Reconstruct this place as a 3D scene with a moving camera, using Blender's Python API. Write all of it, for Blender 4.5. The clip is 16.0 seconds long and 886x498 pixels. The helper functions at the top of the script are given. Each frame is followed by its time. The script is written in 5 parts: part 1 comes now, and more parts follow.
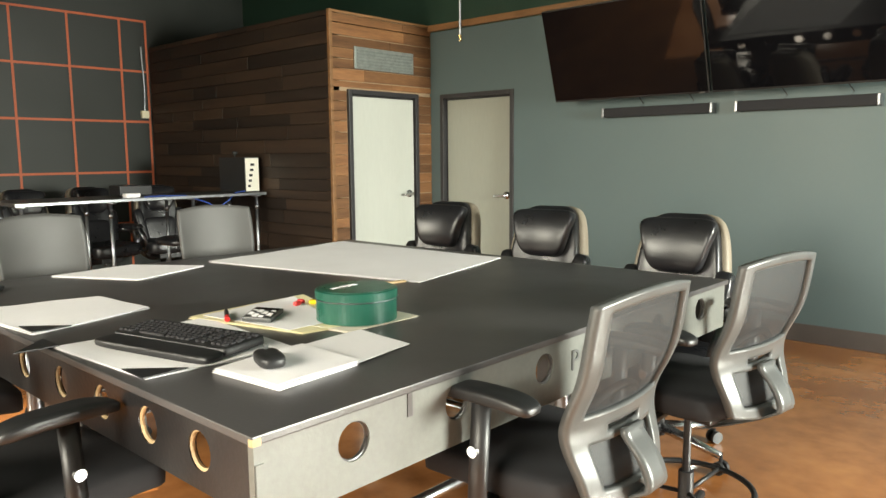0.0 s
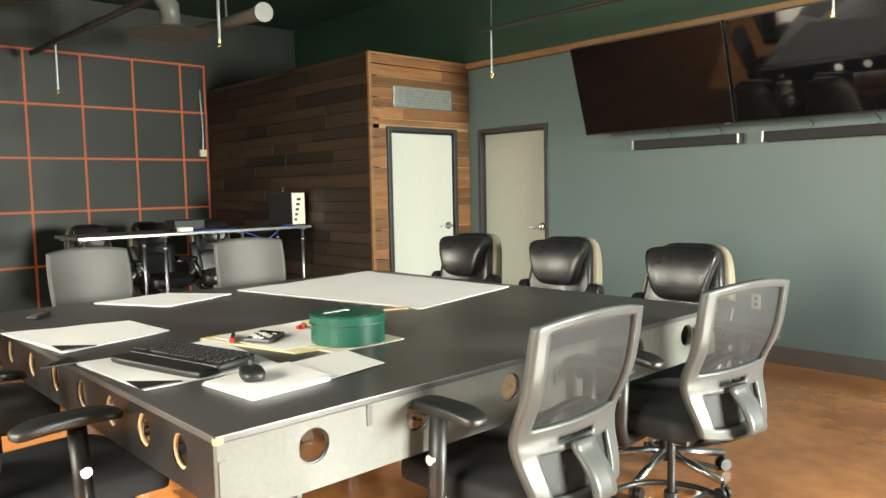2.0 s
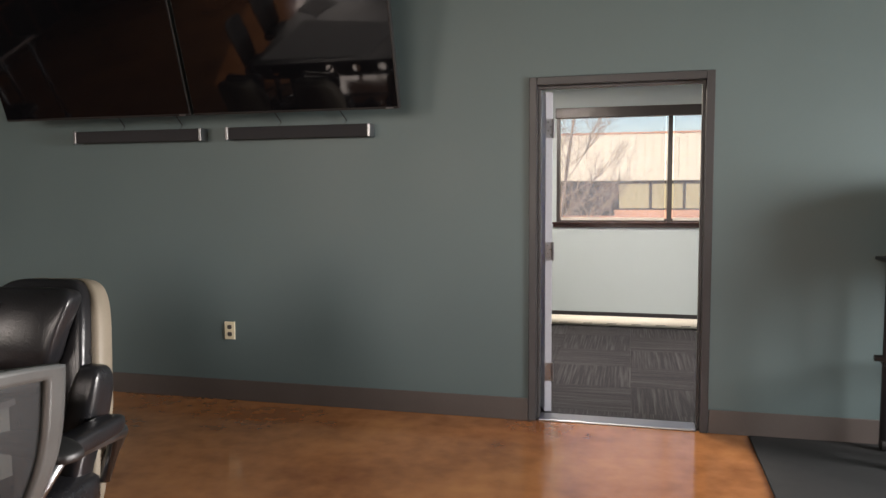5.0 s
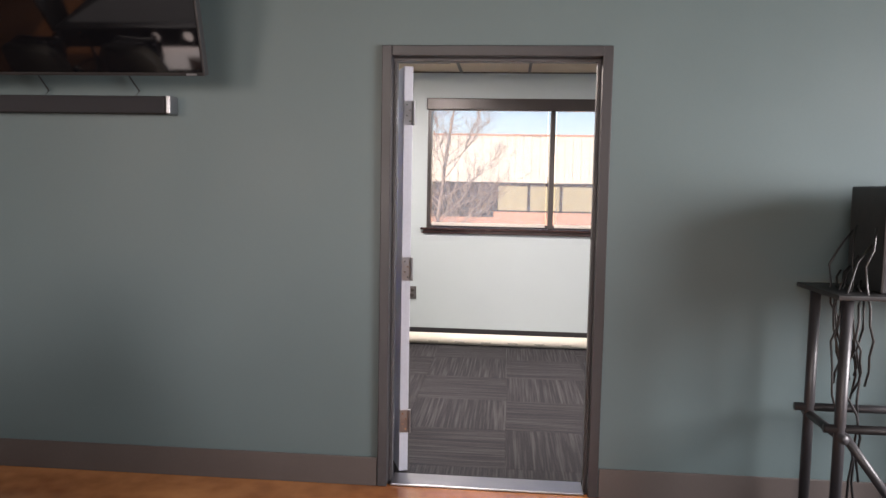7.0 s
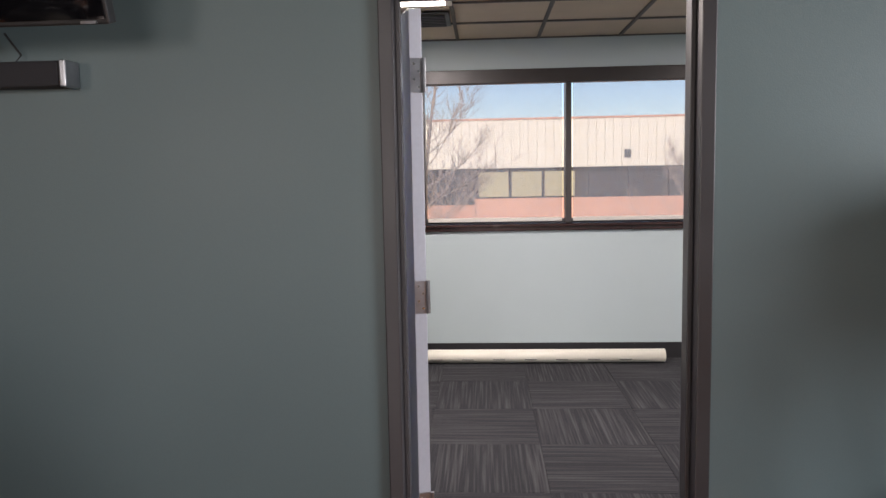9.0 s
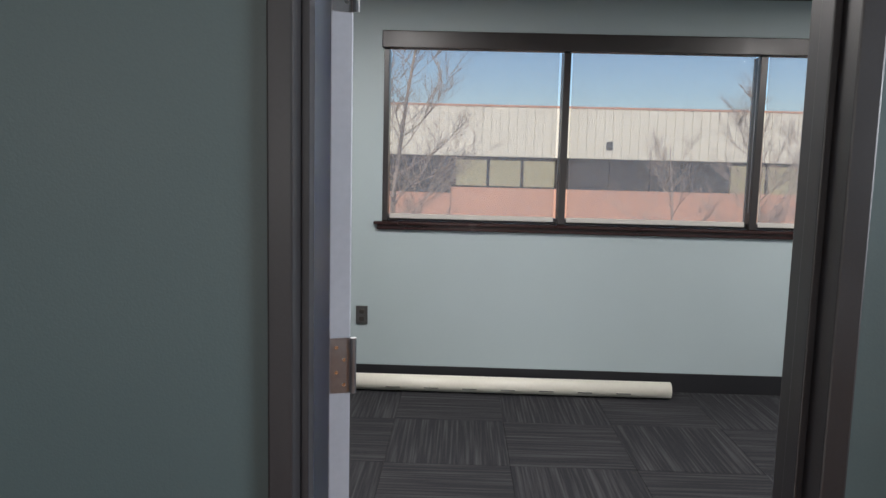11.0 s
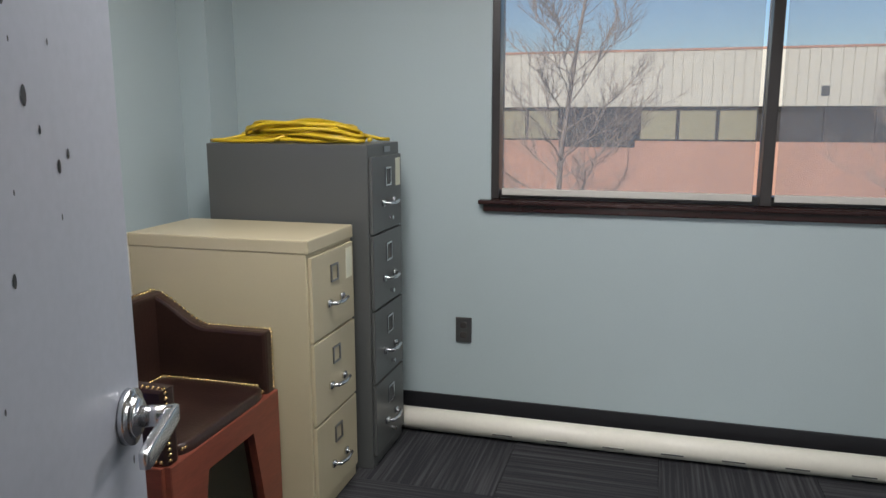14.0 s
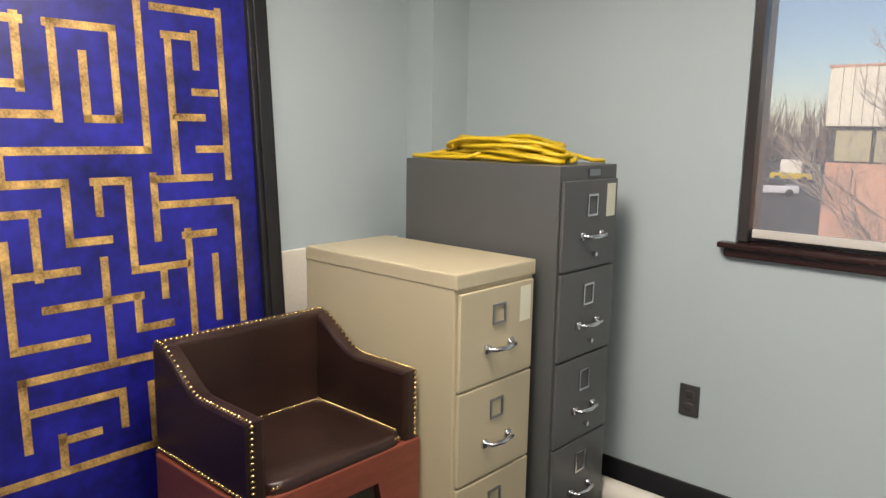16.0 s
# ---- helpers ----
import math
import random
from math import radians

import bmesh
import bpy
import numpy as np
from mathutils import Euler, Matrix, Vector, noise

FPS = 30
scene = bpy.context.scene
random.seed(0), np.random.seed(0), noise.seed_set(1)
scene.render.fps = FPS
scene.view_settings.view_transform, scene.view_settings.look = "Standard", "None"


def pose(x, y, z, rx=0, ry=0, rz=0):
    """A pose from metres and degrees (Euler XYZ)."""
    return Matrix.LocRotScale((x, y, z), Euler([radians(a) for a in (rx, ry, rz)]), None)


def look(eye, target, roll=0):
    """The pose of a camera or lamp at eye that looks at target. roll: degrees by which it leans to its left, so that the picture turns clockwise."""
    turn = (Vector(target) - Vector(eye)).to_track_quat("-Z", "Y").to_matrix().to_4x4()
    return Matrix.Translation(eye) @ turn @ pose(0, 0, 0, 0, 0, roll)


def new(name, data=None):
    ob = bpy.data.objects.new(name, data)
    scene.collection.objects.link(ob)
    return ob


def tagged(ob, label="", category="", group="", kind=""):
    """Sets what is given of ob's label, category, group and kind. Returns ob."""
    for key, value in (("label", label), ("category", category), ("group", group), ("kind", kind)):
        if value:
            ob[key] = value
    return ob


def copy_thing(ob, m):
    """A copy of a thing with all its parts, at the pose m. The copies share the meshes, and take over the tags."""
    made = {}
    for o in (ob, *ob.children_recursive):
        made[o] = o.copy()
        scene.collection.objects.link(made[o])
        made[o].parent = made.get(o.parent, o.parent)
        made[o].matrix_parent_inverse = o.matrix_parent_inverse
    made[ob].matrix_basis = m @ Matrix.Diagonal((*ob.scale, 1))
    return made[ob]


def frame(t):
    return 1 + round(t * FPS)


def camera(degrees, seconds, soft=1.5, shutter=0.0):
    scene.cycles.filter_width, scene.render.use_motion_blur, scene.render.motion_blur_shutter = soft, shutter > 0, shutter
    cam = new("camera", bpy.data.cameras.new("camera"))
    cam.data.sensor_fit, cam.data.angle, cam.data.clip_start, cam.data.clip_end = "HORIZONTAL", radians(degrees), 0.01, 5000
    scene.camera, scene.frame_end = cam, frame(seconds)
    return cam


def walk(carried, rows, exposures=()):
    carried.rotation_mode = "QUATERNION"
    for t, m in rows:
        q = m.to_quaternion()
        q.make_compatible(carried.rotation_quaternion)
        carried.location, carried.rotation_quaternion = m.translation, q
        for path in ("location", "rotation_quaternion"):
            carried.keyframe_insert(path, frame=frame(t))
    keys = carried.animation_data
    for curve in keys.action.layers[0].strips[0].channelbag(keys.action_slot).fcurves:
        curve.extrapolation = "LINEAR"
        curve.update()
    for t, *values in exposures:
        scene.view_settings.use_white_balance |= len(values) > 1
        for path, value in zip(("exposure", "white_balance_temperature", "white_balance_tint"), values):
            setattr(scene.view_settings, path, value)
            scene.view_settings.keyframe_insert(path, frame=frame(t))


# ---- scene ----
cam = camera(62.0, 16.0)
PATH = [
    (0, (-0.044, 0.723, 1.429), (-1.379, 2.191, 1.179), -0.5),
    (0.5, (0.137, 0.684, 1.436), (-1.317, 2.038, 1.207), 1.5),
    (1, (0.279, 0.658, 1.445), (-1.24, 1.946, 1.262), 1.1),
    (1.5, (0.311, 0.68, 1.445), (-1.224, 1.952, 1.284), -0.4),
    (2, (0.28, 0.762, 1.439), (-1.181, 2.118, 1.276), -1.2),
    (2.5, (0.185, 0.963, 1.447), (-1.054, 2.524, 1.284), -1.1),
    (2.7, (0.171, 1.037, 1.459), (-0.978, 2.665, 1.302), -1.0),
    (3, (0.152, 1.15, 1.453), (-0.913, 2.837, 1.313), -0.7),
    (3.5, (0.217, 1.386, 1.475), (-0.839, 3.079, 1.355), 0.7),
    (4, (0.286, 1.626, 1.457), (-0.702, 3.358, 1.303), 0.4),
    (4.5, (0.242, 1.911, 1.444), (-0.485, 3.766, 1.267), -1.2),
    (5, (0.282, 2.194, 1.43), (-0.206, 4.127, 1.265), -0.4),
    (5.2, (0.3, 2.29, 1.428), (-0.108, 4.241, 1.272), 0.6),
    (7.5, (0.279, 3.504, 1.443), (0.126, 5.491, 1.273), 0.6),
    (8, (0.185, 3.783, 1.453), (0.015, 5.768, 1.277), -1.0),
    (10.3, (-0.025, 4.915, 1.447), (-0.06, 6.902, 1.224), 0.3),
    (10.5, (-0.004, 5.033, 1.446), (-0.042, 7.019, 1.221), 0.7),
    (11, (0.036, 5.336, 1.45), (-0.007, 7.321, 1.214), 1.4),
    (11.5, (0.012, 5.617, 1.462), (0.065, 7.598, 1.194), -0.1),
    (12, (0.031, 5.877, 1.448), (0.172, 7.85, 1.152), -0.5),
    (12.5, (0.097, 6.106, 1.445), (0.169, 8.081, 1.138), 1.0),
    (13, (0.133, 6.322, 1.436), (0.102, 8.295, 1.11), 0.7),
    (13.5, (0.157, 6.568, 1.446), (0.009, 8.534, 1.105), -1.1),
    (14, (0.216, 6.797, 1.439), (-0.312, 8.692, 1.079), -0.1),
    (14.5, (0.281, 7.013, 1.44), (-0.582, 8.772, 1.039), 0.5),
    (15, (0.307, 7.194, 1.44), (-0.7, 8.877, 1.053), 0.4),
    (15.5, (0.419, 7.349, 1.456), (-0.864, 8.84, 1.097), 1.0),
    (16, (0.493, 7.435, 1.445), (-0.83, 8.9, 1.117), 1.0),
]
EXPOSURES = [(0, 1.35, 7800, 4), (2.0, 1.5, 7800, 3), (3.0, 1.2, 7800, 6), (4.0, 0.75, 7700, 13), (5.0, 0.25, 7500, 18), (7.5, 0.6, 7200, 24), (8.2, 0.5, 7100, 24),
             (10.3, -0.4, 6600, 14), (12.5, -0.35, 6350, 12), (13.5, -0.5, 6400, 12), (14.5, -0.45, 6400, 11), (15.2, -0.15, 6700, 15), (16, 0.0, 7250, 16)]
walk(cam, [(t, look(eye, target, roll)) for t, eye, target, roll in PATH], EXPOSURES)

# ---- world, sun and large lights ----
world = bpy.data.worlds.new("sky")
scene.world = world
world.use_nodes = True
wn = world.node_tree.nodes
sky = wn.new("ShaderNodeTexSky")
sky.sky_type = "NISHITA"
sky.sun_disc = False
sky.sun_elevation = radians(31)
sky.sun_rotation = radians(194)
sky.air_density = 1.0
sky.dust_density = 0.4
sky.ozone_density = 4.0
world.node_tree.links.new(sky.outputs["Color"], wn["Background"].inputs["Color"])
wn["Background"].inputs["Strength"].default_value = 0.15

sun = new("sun", bpy.data.lights.new("sun", "SUN"))
sun.data.energy, sun.data.angle, sun.data.color = 5.0, radians(0.5), (1.0, 0.95, 0.87)
sun.matrix_world = look((-8, -26, 20), (0, 6, 0))


def window_light(name, m, w, h, power, color, spread=180):
    """Daylight that stands in a window's opening."""
    lamp = new(name, bpy.data.lights.new(name, "AREA"))
    lamp.data.shape, lamp.data.size, lamp.data.size_y = "RECTANGLE", w, h
    lamp.data.energy, lamp.data.color, lamp.data.spread = power, color, radians(spread)
    lamp.matrix_world = m
    return lamp


# ---- helpers for things ----
def part(name, bm, material, parent=None, label="", smooth=False):
    """One bmesh becomes one mesh object, under a thing or under a part."""
    me = bpy.data.meshes.new(name)
    bm.to_mesh(me)
    bm.free()
    if material is not None:
        me.materials.append(material)
    if smooth:
        me.polygons.foreach_set("use_smooth", [True] * len(me.polygons))
    ob = new(name, me)
    if parent is not None:
        ob.parent = parent
    if label:
        tagged(ob, label)
    return ob


def thing(name, m, label, category, group="", kind=""):
    """An empty at the base of a thing that carries its parts."""
    ob = new(name)
    ob.empty_display_size = 0.1
    ob.matrix_world = m
    return tagged(ob, label, category, group, kind)


def put(bm, x0, x1, y0, y1, z0, z1, bevel=0.0, seg=2, m=None):
    """Add a box between the given limits."""
    vs = [bm.verts.new((x, y, z)) for x in (x0, x1) for y in (y0, y1) for z in (z0, z1)]
    fs = [bm.faces.new([vs[i] for i in f]) for f in ((0, 1, 3, 2), (4, 6, 7, 5), (0, 4, 5, 1), (2, 3, 7, 6), (0, 2, 6, 4), (1, 5, 7, 3))]
    if bevel:
        es = list({e for f in fs for e in f.edges})
        r = bmesh.ops.bevel(bm, geom=es, offset=bevel, segments=seg, profile=0.6, affect="EDGES")
        vs = list({v for f in r["faces"] for v in f.verts})
    if m is not None:
        bmesh.ops.transform(bm, matrix=m, verts=[v for v in vs if v.is_valid])
    return bm


def block(x0, x1, y0, y1, z0, z1, bevel=0.0, seg=2, m=None):
    return put(bmesh.new(), x0, x1, y0, y1, z0, z1, bevel, seg, m)


def rod(bm, a, b, r, n=12, r2=None):
    """Add a round bar from a to b."""
    a, b = Vector(a), Vector(b)
    m = Matrix.Translation((a + b) / 2) @ (b - a).to_track_quat("Z", "Y").to_matrix().to_4x4()
    bmesh.ops.create_cone(bm, cap_ends=True, segments=n, radius1=r, radius2=r if r2 is None else r2, depth=(b - a).length, matrix=m)
    return bm


def tube(bm, points, r, n=8, closed=False):
    """Add a bent pipe that runs through the points."""
    pts = [Vector(p) for p in points]
    rings = []
    for i, p in enumerate(pts):
        before, after = pts[i - 1] if i or closed else p, pts[(i + 1) % len(pts)] if i < len(pts) - 1 or closed else p
        way = (after - before).normalized()
        side = way.cross(Vector((0.13, 0.21, 1))).normalized()
        up = side.cross(way)
        rings.append([bm.verts.new(p + r * (math.cos(a) * side + math.sin(a) * up)) for a in [2 * math.pi * k / n for k in range(n)]])
    for i in range(len(rings) if closed else len(rings) - 1):
        p, q = rings[i], rings[(i + 1) % len(rings)]
        for k in range(n):
            bm.faces.new((p[k], p[(k + 1) % n], q[(k + 1) % n], q[k]))
    if not closed:
        bm.faces.new(rings[0][::-1]), bm.faces.new(rings[-1])
    return bm


def slab(bm, outline, z0, z1, bevel=0.0, seg=2):
    """Add a plate with an outline in x and y."""
    low = [bm.verts.new((x, y, z0)) for x, y in outline]
    high = [bm.verts.new((x, y, z1)) for x, y in outline]
    n = len(outline)
    fs = [bm.faces.new(low[::-1]), bm.faces.new(high)]
    fs += [bm.faces.new((low[i], low[(i + 1) % n], high[(i + 1) % n], high[i])) for i in range(n)]
    if bevel:
        es = list({e for f in fs[:2] for e in f.edges})
        bmesh.ops.bevel(bm, geom=es, offset=bevel, segments=seg, affect="EDGES")
    return bm


def sheet_with_holes(bm, u0, u1, v0, v1, holes, thick, place):
    """Add a board in the u-v plane with rectangular openings; place(u, v, w) gives the point."""
    us = sorted({u0, u1, *[h[0] for h in holes], *[h[1] for h in holes]})
    vs = sorted({v0, v1, *[h[2] for h in holes], *[h[3] for h in holes]})
    solid = {}
    for i in range(len(us) - 1):
        for j in range(len(vs) - 1):
            cu, cv = (us[i] + us[i + 1]) / 2, (vs[j] + vs[j + 1]) / 2
            solid[i, j] = not any(h[0] < cu < h[1] and h[2] < cv < h[3] for h in holes)
    cache = {}

    def vert(i, j, k):
        if (i, j, k) not in cache:
            cache[i, j, k] = bm.verts.new(place(us[i], vs[j], thick * k))
        return cache[i, j, k]
    for (i, j), s in solid.items():
        if not s:
            continue
        for k in (0, 1):
            bm.faces.new((vert(i, j, k), vert(i + 1, j, k), vert(i + 1, j + 1, k), vert(i, j + 1, k)))
        for di, dj, a, b in ((-1, 0, (i, j), (i, j + 1)), (1, 0, (i + 1, j), (i + 1, j + 1)), (0, -1, (i, j), (i + 1, j)), (0, 1, (i, j + 1), (i + 1, j + 1))):
            if not solid.get((i + di, j + dj), False):
                bm.faces.new((vert(*a, 0), vert(*b, 0), vert(*b, 1), vert(*a, 1)))
    bmesh.ops.recalc_face_normals(bm, faces=bm.faces)
    return bm


def wall(name, u0, u1, v0, v1, holes, thick, place, material, label):
    ob = part(name, sheet_with_holes(bmesh.new(), u0, u1, v0, v1, holes, thick, place), material)
    return tagged(ob, label, "wall", kind="structure")


# ---- materials ----
def mat(name, color, rough=0.5, metal=0.0, vary=0.12, scale=6.0, grain=60.0, bump=0.15, stretch=(1, 1, 1), color2=None, coat=0.0, spec=0.5, rand=0.0, rough_vary=0.12, bump_dist=0.004):
    """A surface with broad stains and fine grain, in metres."""
    m = bpy.data.materials.new(name)
    m.use_nodes = True
    n, l = m.node_tree.nodes, m.node_tree.links
    b = n["Principled BSDF"]
    tc = n.new("ShaderNodeTexCoord")
    mp = n.new("ShaderNodeMapping")
    mp.inputs["Scale"].default_value = stretch
    l.new(tc.outputs["Object"], mp.inputs["Vector"])
    big, fine = n.new("ShaderNodeTexNoise"), n.new("ShaderNodeTexNoise")
    big.inputs["Scale"].default_value, fine.inputs["Scale"].default_value = scale, grain
    big.inputs["Detail"].default_value, fine.inputs["Detail"].default_value = 5, 3
    for t in (big, fine):
        l.new(mp.outputs[0], t.inputs["Vector"])
    add = n.new("ShaderNodeMath")
    add.operation = "MULTIPLY_ADD"
    add.inputs[1].default_value = 0.35
    l.new(fine.outputs["Fac"], add.inputs[0])
    half = n.new("ShaderNodeMath")
    half.operation = "MULTIPLY"
    half.inputs[1].default_value = 0.65
    l.new(big.outputs["Fac"], half.inputs[0])
    l.new(half.outputs[0], add.inputs[2])
    ramp = n.new("ShaderNodeValToRGB")
    c2 = color2 or [min(1, c * (1 + vary)) for c in color]
    c1 = color if color2 else [c * (1 - vary) for c in color]
    ramp.color_ramp.elements[0].position, ramp.color_ramp.elements[1].position = 0.32, 0.68
    ramp.color_ramp.elements[0].color, ramp.color_ramp.elements[1].color = (*c1, 1), (*c2, 1)
    l.new(add.outputs[0], ramp.inputs["Fac"])
    out = ramp.outputs["Color"]
    if rand:
        info, hsv, rng = n.new("ShaderNodeObjectInfo"), n.new("ShaderNodeHueSaturation"), n.new("ShaderNodeMapRange")
        rng.inputs["To Min"].default_value, rng.inputs["To Max"].default_value = 1 - rand, 1 + rand
        l.new(info.outputs["Random"], rng.inputs["Value"])
        l.new(rng.outputs[0], hsv.inputs["Value"])
        l.new(out, hsv.inputs["Color"])
        out = hsv.outputs["Color"]
    l.new(out, b.inputs["Base Color"])
    rr = n.new("ShaderNodeMapRange")
    rr.inputs["To Min"].default_value, rr.inputs["To Max"].default_value = max(0.02, rough - rough_vary), min(1, rough + rough_vary)
    l.new(big.outputs["Fac"], rr.inputs["Value"])
    l.new(rr.outputs[0], b.inputs["Roughness"])
    b.inputs["Metallic"].default_value = metal
    b.inputs["Coat Weight"].default_value = coat
    b.inputs["Coat Roughness"].default_value = 0.08
    b.inputs["Specular IOR Level"].default_value = spec
    if bump:
        bp = n.new("ShaderNodeBump")
        bp.inputs["Strength"].default_value, bp.inputs["Distance"].default_value = bump, bump_dist
        l.new(fine.outputs["Fac"], bp.inputs["Height"])
        l.new(bp.outputs[0], b.inputs["Normal"])
    return m


M_TEAL = mat("teal_wall_paint", (0.086, 0.126, 0.131), 0.5, vary=0.05, scale=1.5, grain=220, bump=0.08)
M_OFFICE = mat("pale_green_wall_paint", (0.43, 0.51, 0.53), 0.55, vary=0.03, scale=1.5, grain=220, bump=0.08)
M_BLACKWALL = mat("black_painted_wall", (0.011, 0.014, 0.011), 0.55, vary=0.15, scale=1.2, grain=90)
# green haze over the upper room is mixed into this dark colour
M_CEIL = mat("hazed_ceiling_paint", (0.014, 0.046, 0.029), 0.6, vary=0.2, scale=0.8, grain=60)
M_CASING = mat("charcoal_trim_paint", (0.028, 0.027, 0.030), 0.42, vary=0.1, scale=5, grain=120, bump=0.05)
M_BASE = mat("brown_rubber_baseboard", (0.075, 0.062, 0.058), 0.5, vary=0.1, scale=4, grain=120)
M_BLACKBASE = mat("black_rubber_baseboard", (0.016, 0.016, 0.019), 0.5, vary=0.1, scale=4, grain=120)
M_CONCRETE = mat("stained_brown_concrete", (0.21, 0.068, 0.020), 0.16, scale=1.3, grain=9, bump=0.02, color2=(0.46, 0.19, 0.065), coat=0.5, rough_vary=0.06)
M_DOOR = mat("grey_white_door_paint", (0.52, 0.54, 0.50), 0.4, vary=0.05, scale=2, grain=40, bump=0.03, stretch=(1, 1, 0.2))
# darker copy of M_DOOR, holding the shade on the green-wall door
M_DOOR2 = mat("shaded_door_paint", (0.30, 0.31, 0.27), 0.4, vary=0.06, scale=2, grain=40, bump=0.03, stretch=(1, 1, 0.2))
M_DOORC = mat("brushed_grey_door_paint", (0.36, 0.38, 0.43), 0.42, vary=0.08, scale=3, grain=60, bump=0.03)
M_TABLE = mat("black_table_laminate", (0.058, 0.055, 0.056), 0.36, vary=0.15, scale=2.5, grain=140, bump=0.06)
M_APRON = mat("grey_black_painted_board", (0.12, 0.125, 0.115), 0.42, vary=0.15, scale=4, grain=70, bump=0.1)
M_RAW = mat("raw_plywood_edge", (0.45, 0.32, 0.18), 0.7, vary=0.2, scale=12, grain=120)
M_PAPER = mat("white_paper", (0.82, 0.80, 0.82), 0.7, vary=0.03, scale=6, grain=90, bump=0.03)
M_GREEN_TIN = mat("dark_green_tin", (0.012, 0.085, 0.058), 0.3, vary=0.12, scale=8, grain=80, bump=0.02)
M_PLASTIC = mat("black_plastic", (0.014, 0.014, 0.015), 0.42, vary=0.15, scale=12, grain=160, bump=0.08)
M_GREYPLASTIC = mat("grey_plastic", (0.075, 0.078, 0.078), 0.34, vary=0.1, scale=9, grain=160, bump=0.04)
M_FABRIC = mat("black_fabric", (0.016, 0.016, 0.019), 0.85, vary=0.2, scale=14, grain=420, bump=0.35)
M_LEATHER = mat("black_leather", (0.012, 0.012, 0.014), 0.3, vary=0.15, scale=10, grain=140, bump=0.25, bump_dist=0.003)
M_BROWNLEATHER = mat("dark_brown_leather", (0.014, 0.007, 0.006), 0.33, scale=5, grain=110, bump=0.2, color2=(0.034, 0.016, 0.012), bump_dist=0.003)
# reflected light on the chair backs, given as a taupe leather colour
M_SHEENLEATHER = mat("sheen_toned_leather", (0.20, 0.17, 0.13), 0.55, vary=0.1, scale=10, grain=180, bump=0.2)
M_CHROME = mat("chrome", (0.66, 0.67, 0.69), 0.24, metal=1.0, vary=0.05, scale=12, grain=90, bump=0.02, rough_vary=0.05)
M_STEEL = mat("dull_steel", (0.30, 0.31, 0.33), 0.36, metal=1.0, vary=0.1, scale=10, grain=90, bump=0.04)
M_BRASS = mat("brass_nailheads", (0.62, 0.46, 0.22), 0.25, metal=1.0, vary=0.08, scale=30, grain=90, bump=0)
M_MAHOG = mat("red_brown_stained_wood", (0.19, 0.052, 0.032), 0.36, vary=0.25, scale=3, grain=30, bump=0.06, stretch=(1, 1, 6))
M_SILL = mat("dark_cherry_sill", (0.030, 0.010, 0.009), 0.25, vary=0.25, scale=6, grain=50, stretch=(0.3, 1, 1), bump=0.04)
M_TAN = mat("tan_cabinet_enamel", (0.47, 0.415, 0.28), 0.36, vary=0.04, scale=3, grain=180, bump=0.04)
M_GREYCAB = mat("grey_cabinet_enamel", (0.085, 0.089, 0.088), 0.36, vary=0.06, scale=3, grain=180, bump=0.04)
M_YELLOW = mat("yellow_cable_rubber", (0.62, 0.43, 0.015), 0.42, vary=0.15, scale=20, grain=160, bump=0.05)
M_PVC = mat("white_plastic_pipe", (0.80, 0.77, 0.68), 0.35, vary=0.05, scale=3, grain=60, bump=0.02)
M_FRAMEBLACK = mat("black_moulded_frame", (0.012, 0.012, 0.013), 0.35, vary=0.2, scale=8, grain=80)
M_BRONZE = mat("dark_bronze_window_frame", (0.035, 0.030, 0.030), 0.35, vary=0.1, scale=8, grain=90, bump=0.03)
M_OUTLETDARK = mat("brown_outlet_plate", (0.05, 0.045, 0.042), 0.4, vary=0.1)
M_CREAMPLATE = mat("cream_outlet_plate", (0.72, 0.66, 0.48), 0.4, vary=0.05)
M_SCREEN = mat("black_glass_screen", (0.004, 0.004, 0.005), 0.04, vary=0.1, bump=0, spec=0.5, rough_vary=0.02)
M_RED = mat("red_plastic", (0.55, 0.03, 0.03), 0.4)
M_ORANGE = mat("orange_tape", (0.46, 0.10, 0.036), 0.6, vary=0.12, scale=8, grain=90)
M_CREAMTRIM = mat("honey_wood_trim", (0.22, 0.11, 0.045), 0.5, vary=0.25, scale=4, grain=40, stretch=(1, 1, 4))
# shade on the front planks and light on the side ones set by colour
M_PLANK = mat("shaded_reclaimed_planks", (0.013, 0.007, 0.004), 0.55, scale=2.2, grain=22, bump=0.25, stretch=(0.5, 5, 6), color2=(0.040, 0.022, 0.012), rand=0.6)
M_PLANKR = mat("lit_reclaimed_planks", (0.11, 0.045, 0.018), 0.5, scale=2.2, grain=22, bump=0.25, stretch=(5, 0.5, 6), color2=(0.27, 0.125, 0.05), rand=0.45)
M_GROOVE = mat("pale_groove_backing", (0.35, 0.25, 0.16), 0.8)
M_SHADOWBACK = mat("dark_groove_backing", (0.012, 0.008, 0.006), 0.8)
M_CEILTILE = mat("mineral_ceiling_tile", (0.66, 0.55, 0.42), 0.85, vary=0.06, scale=4, grain=120, bump=0.3)
M_DIAMOND = mat("galvanised_vent", (0.34, 0.37, 0.35), 0.4, metal=0.6, vary=0.2, scale=20, grain=90)
M_MAT = mat("black_floor_mat", (0.012, 0.013, 0.014), 0.7, vary=0.2, scale=6, grain=200, bump=0.3)
M_CREAMPANEL = mat("cream_metal_cladding", (0.80, 0.75, 0.62), 0.55, vary=0.06, scale=0.4, grain=6)
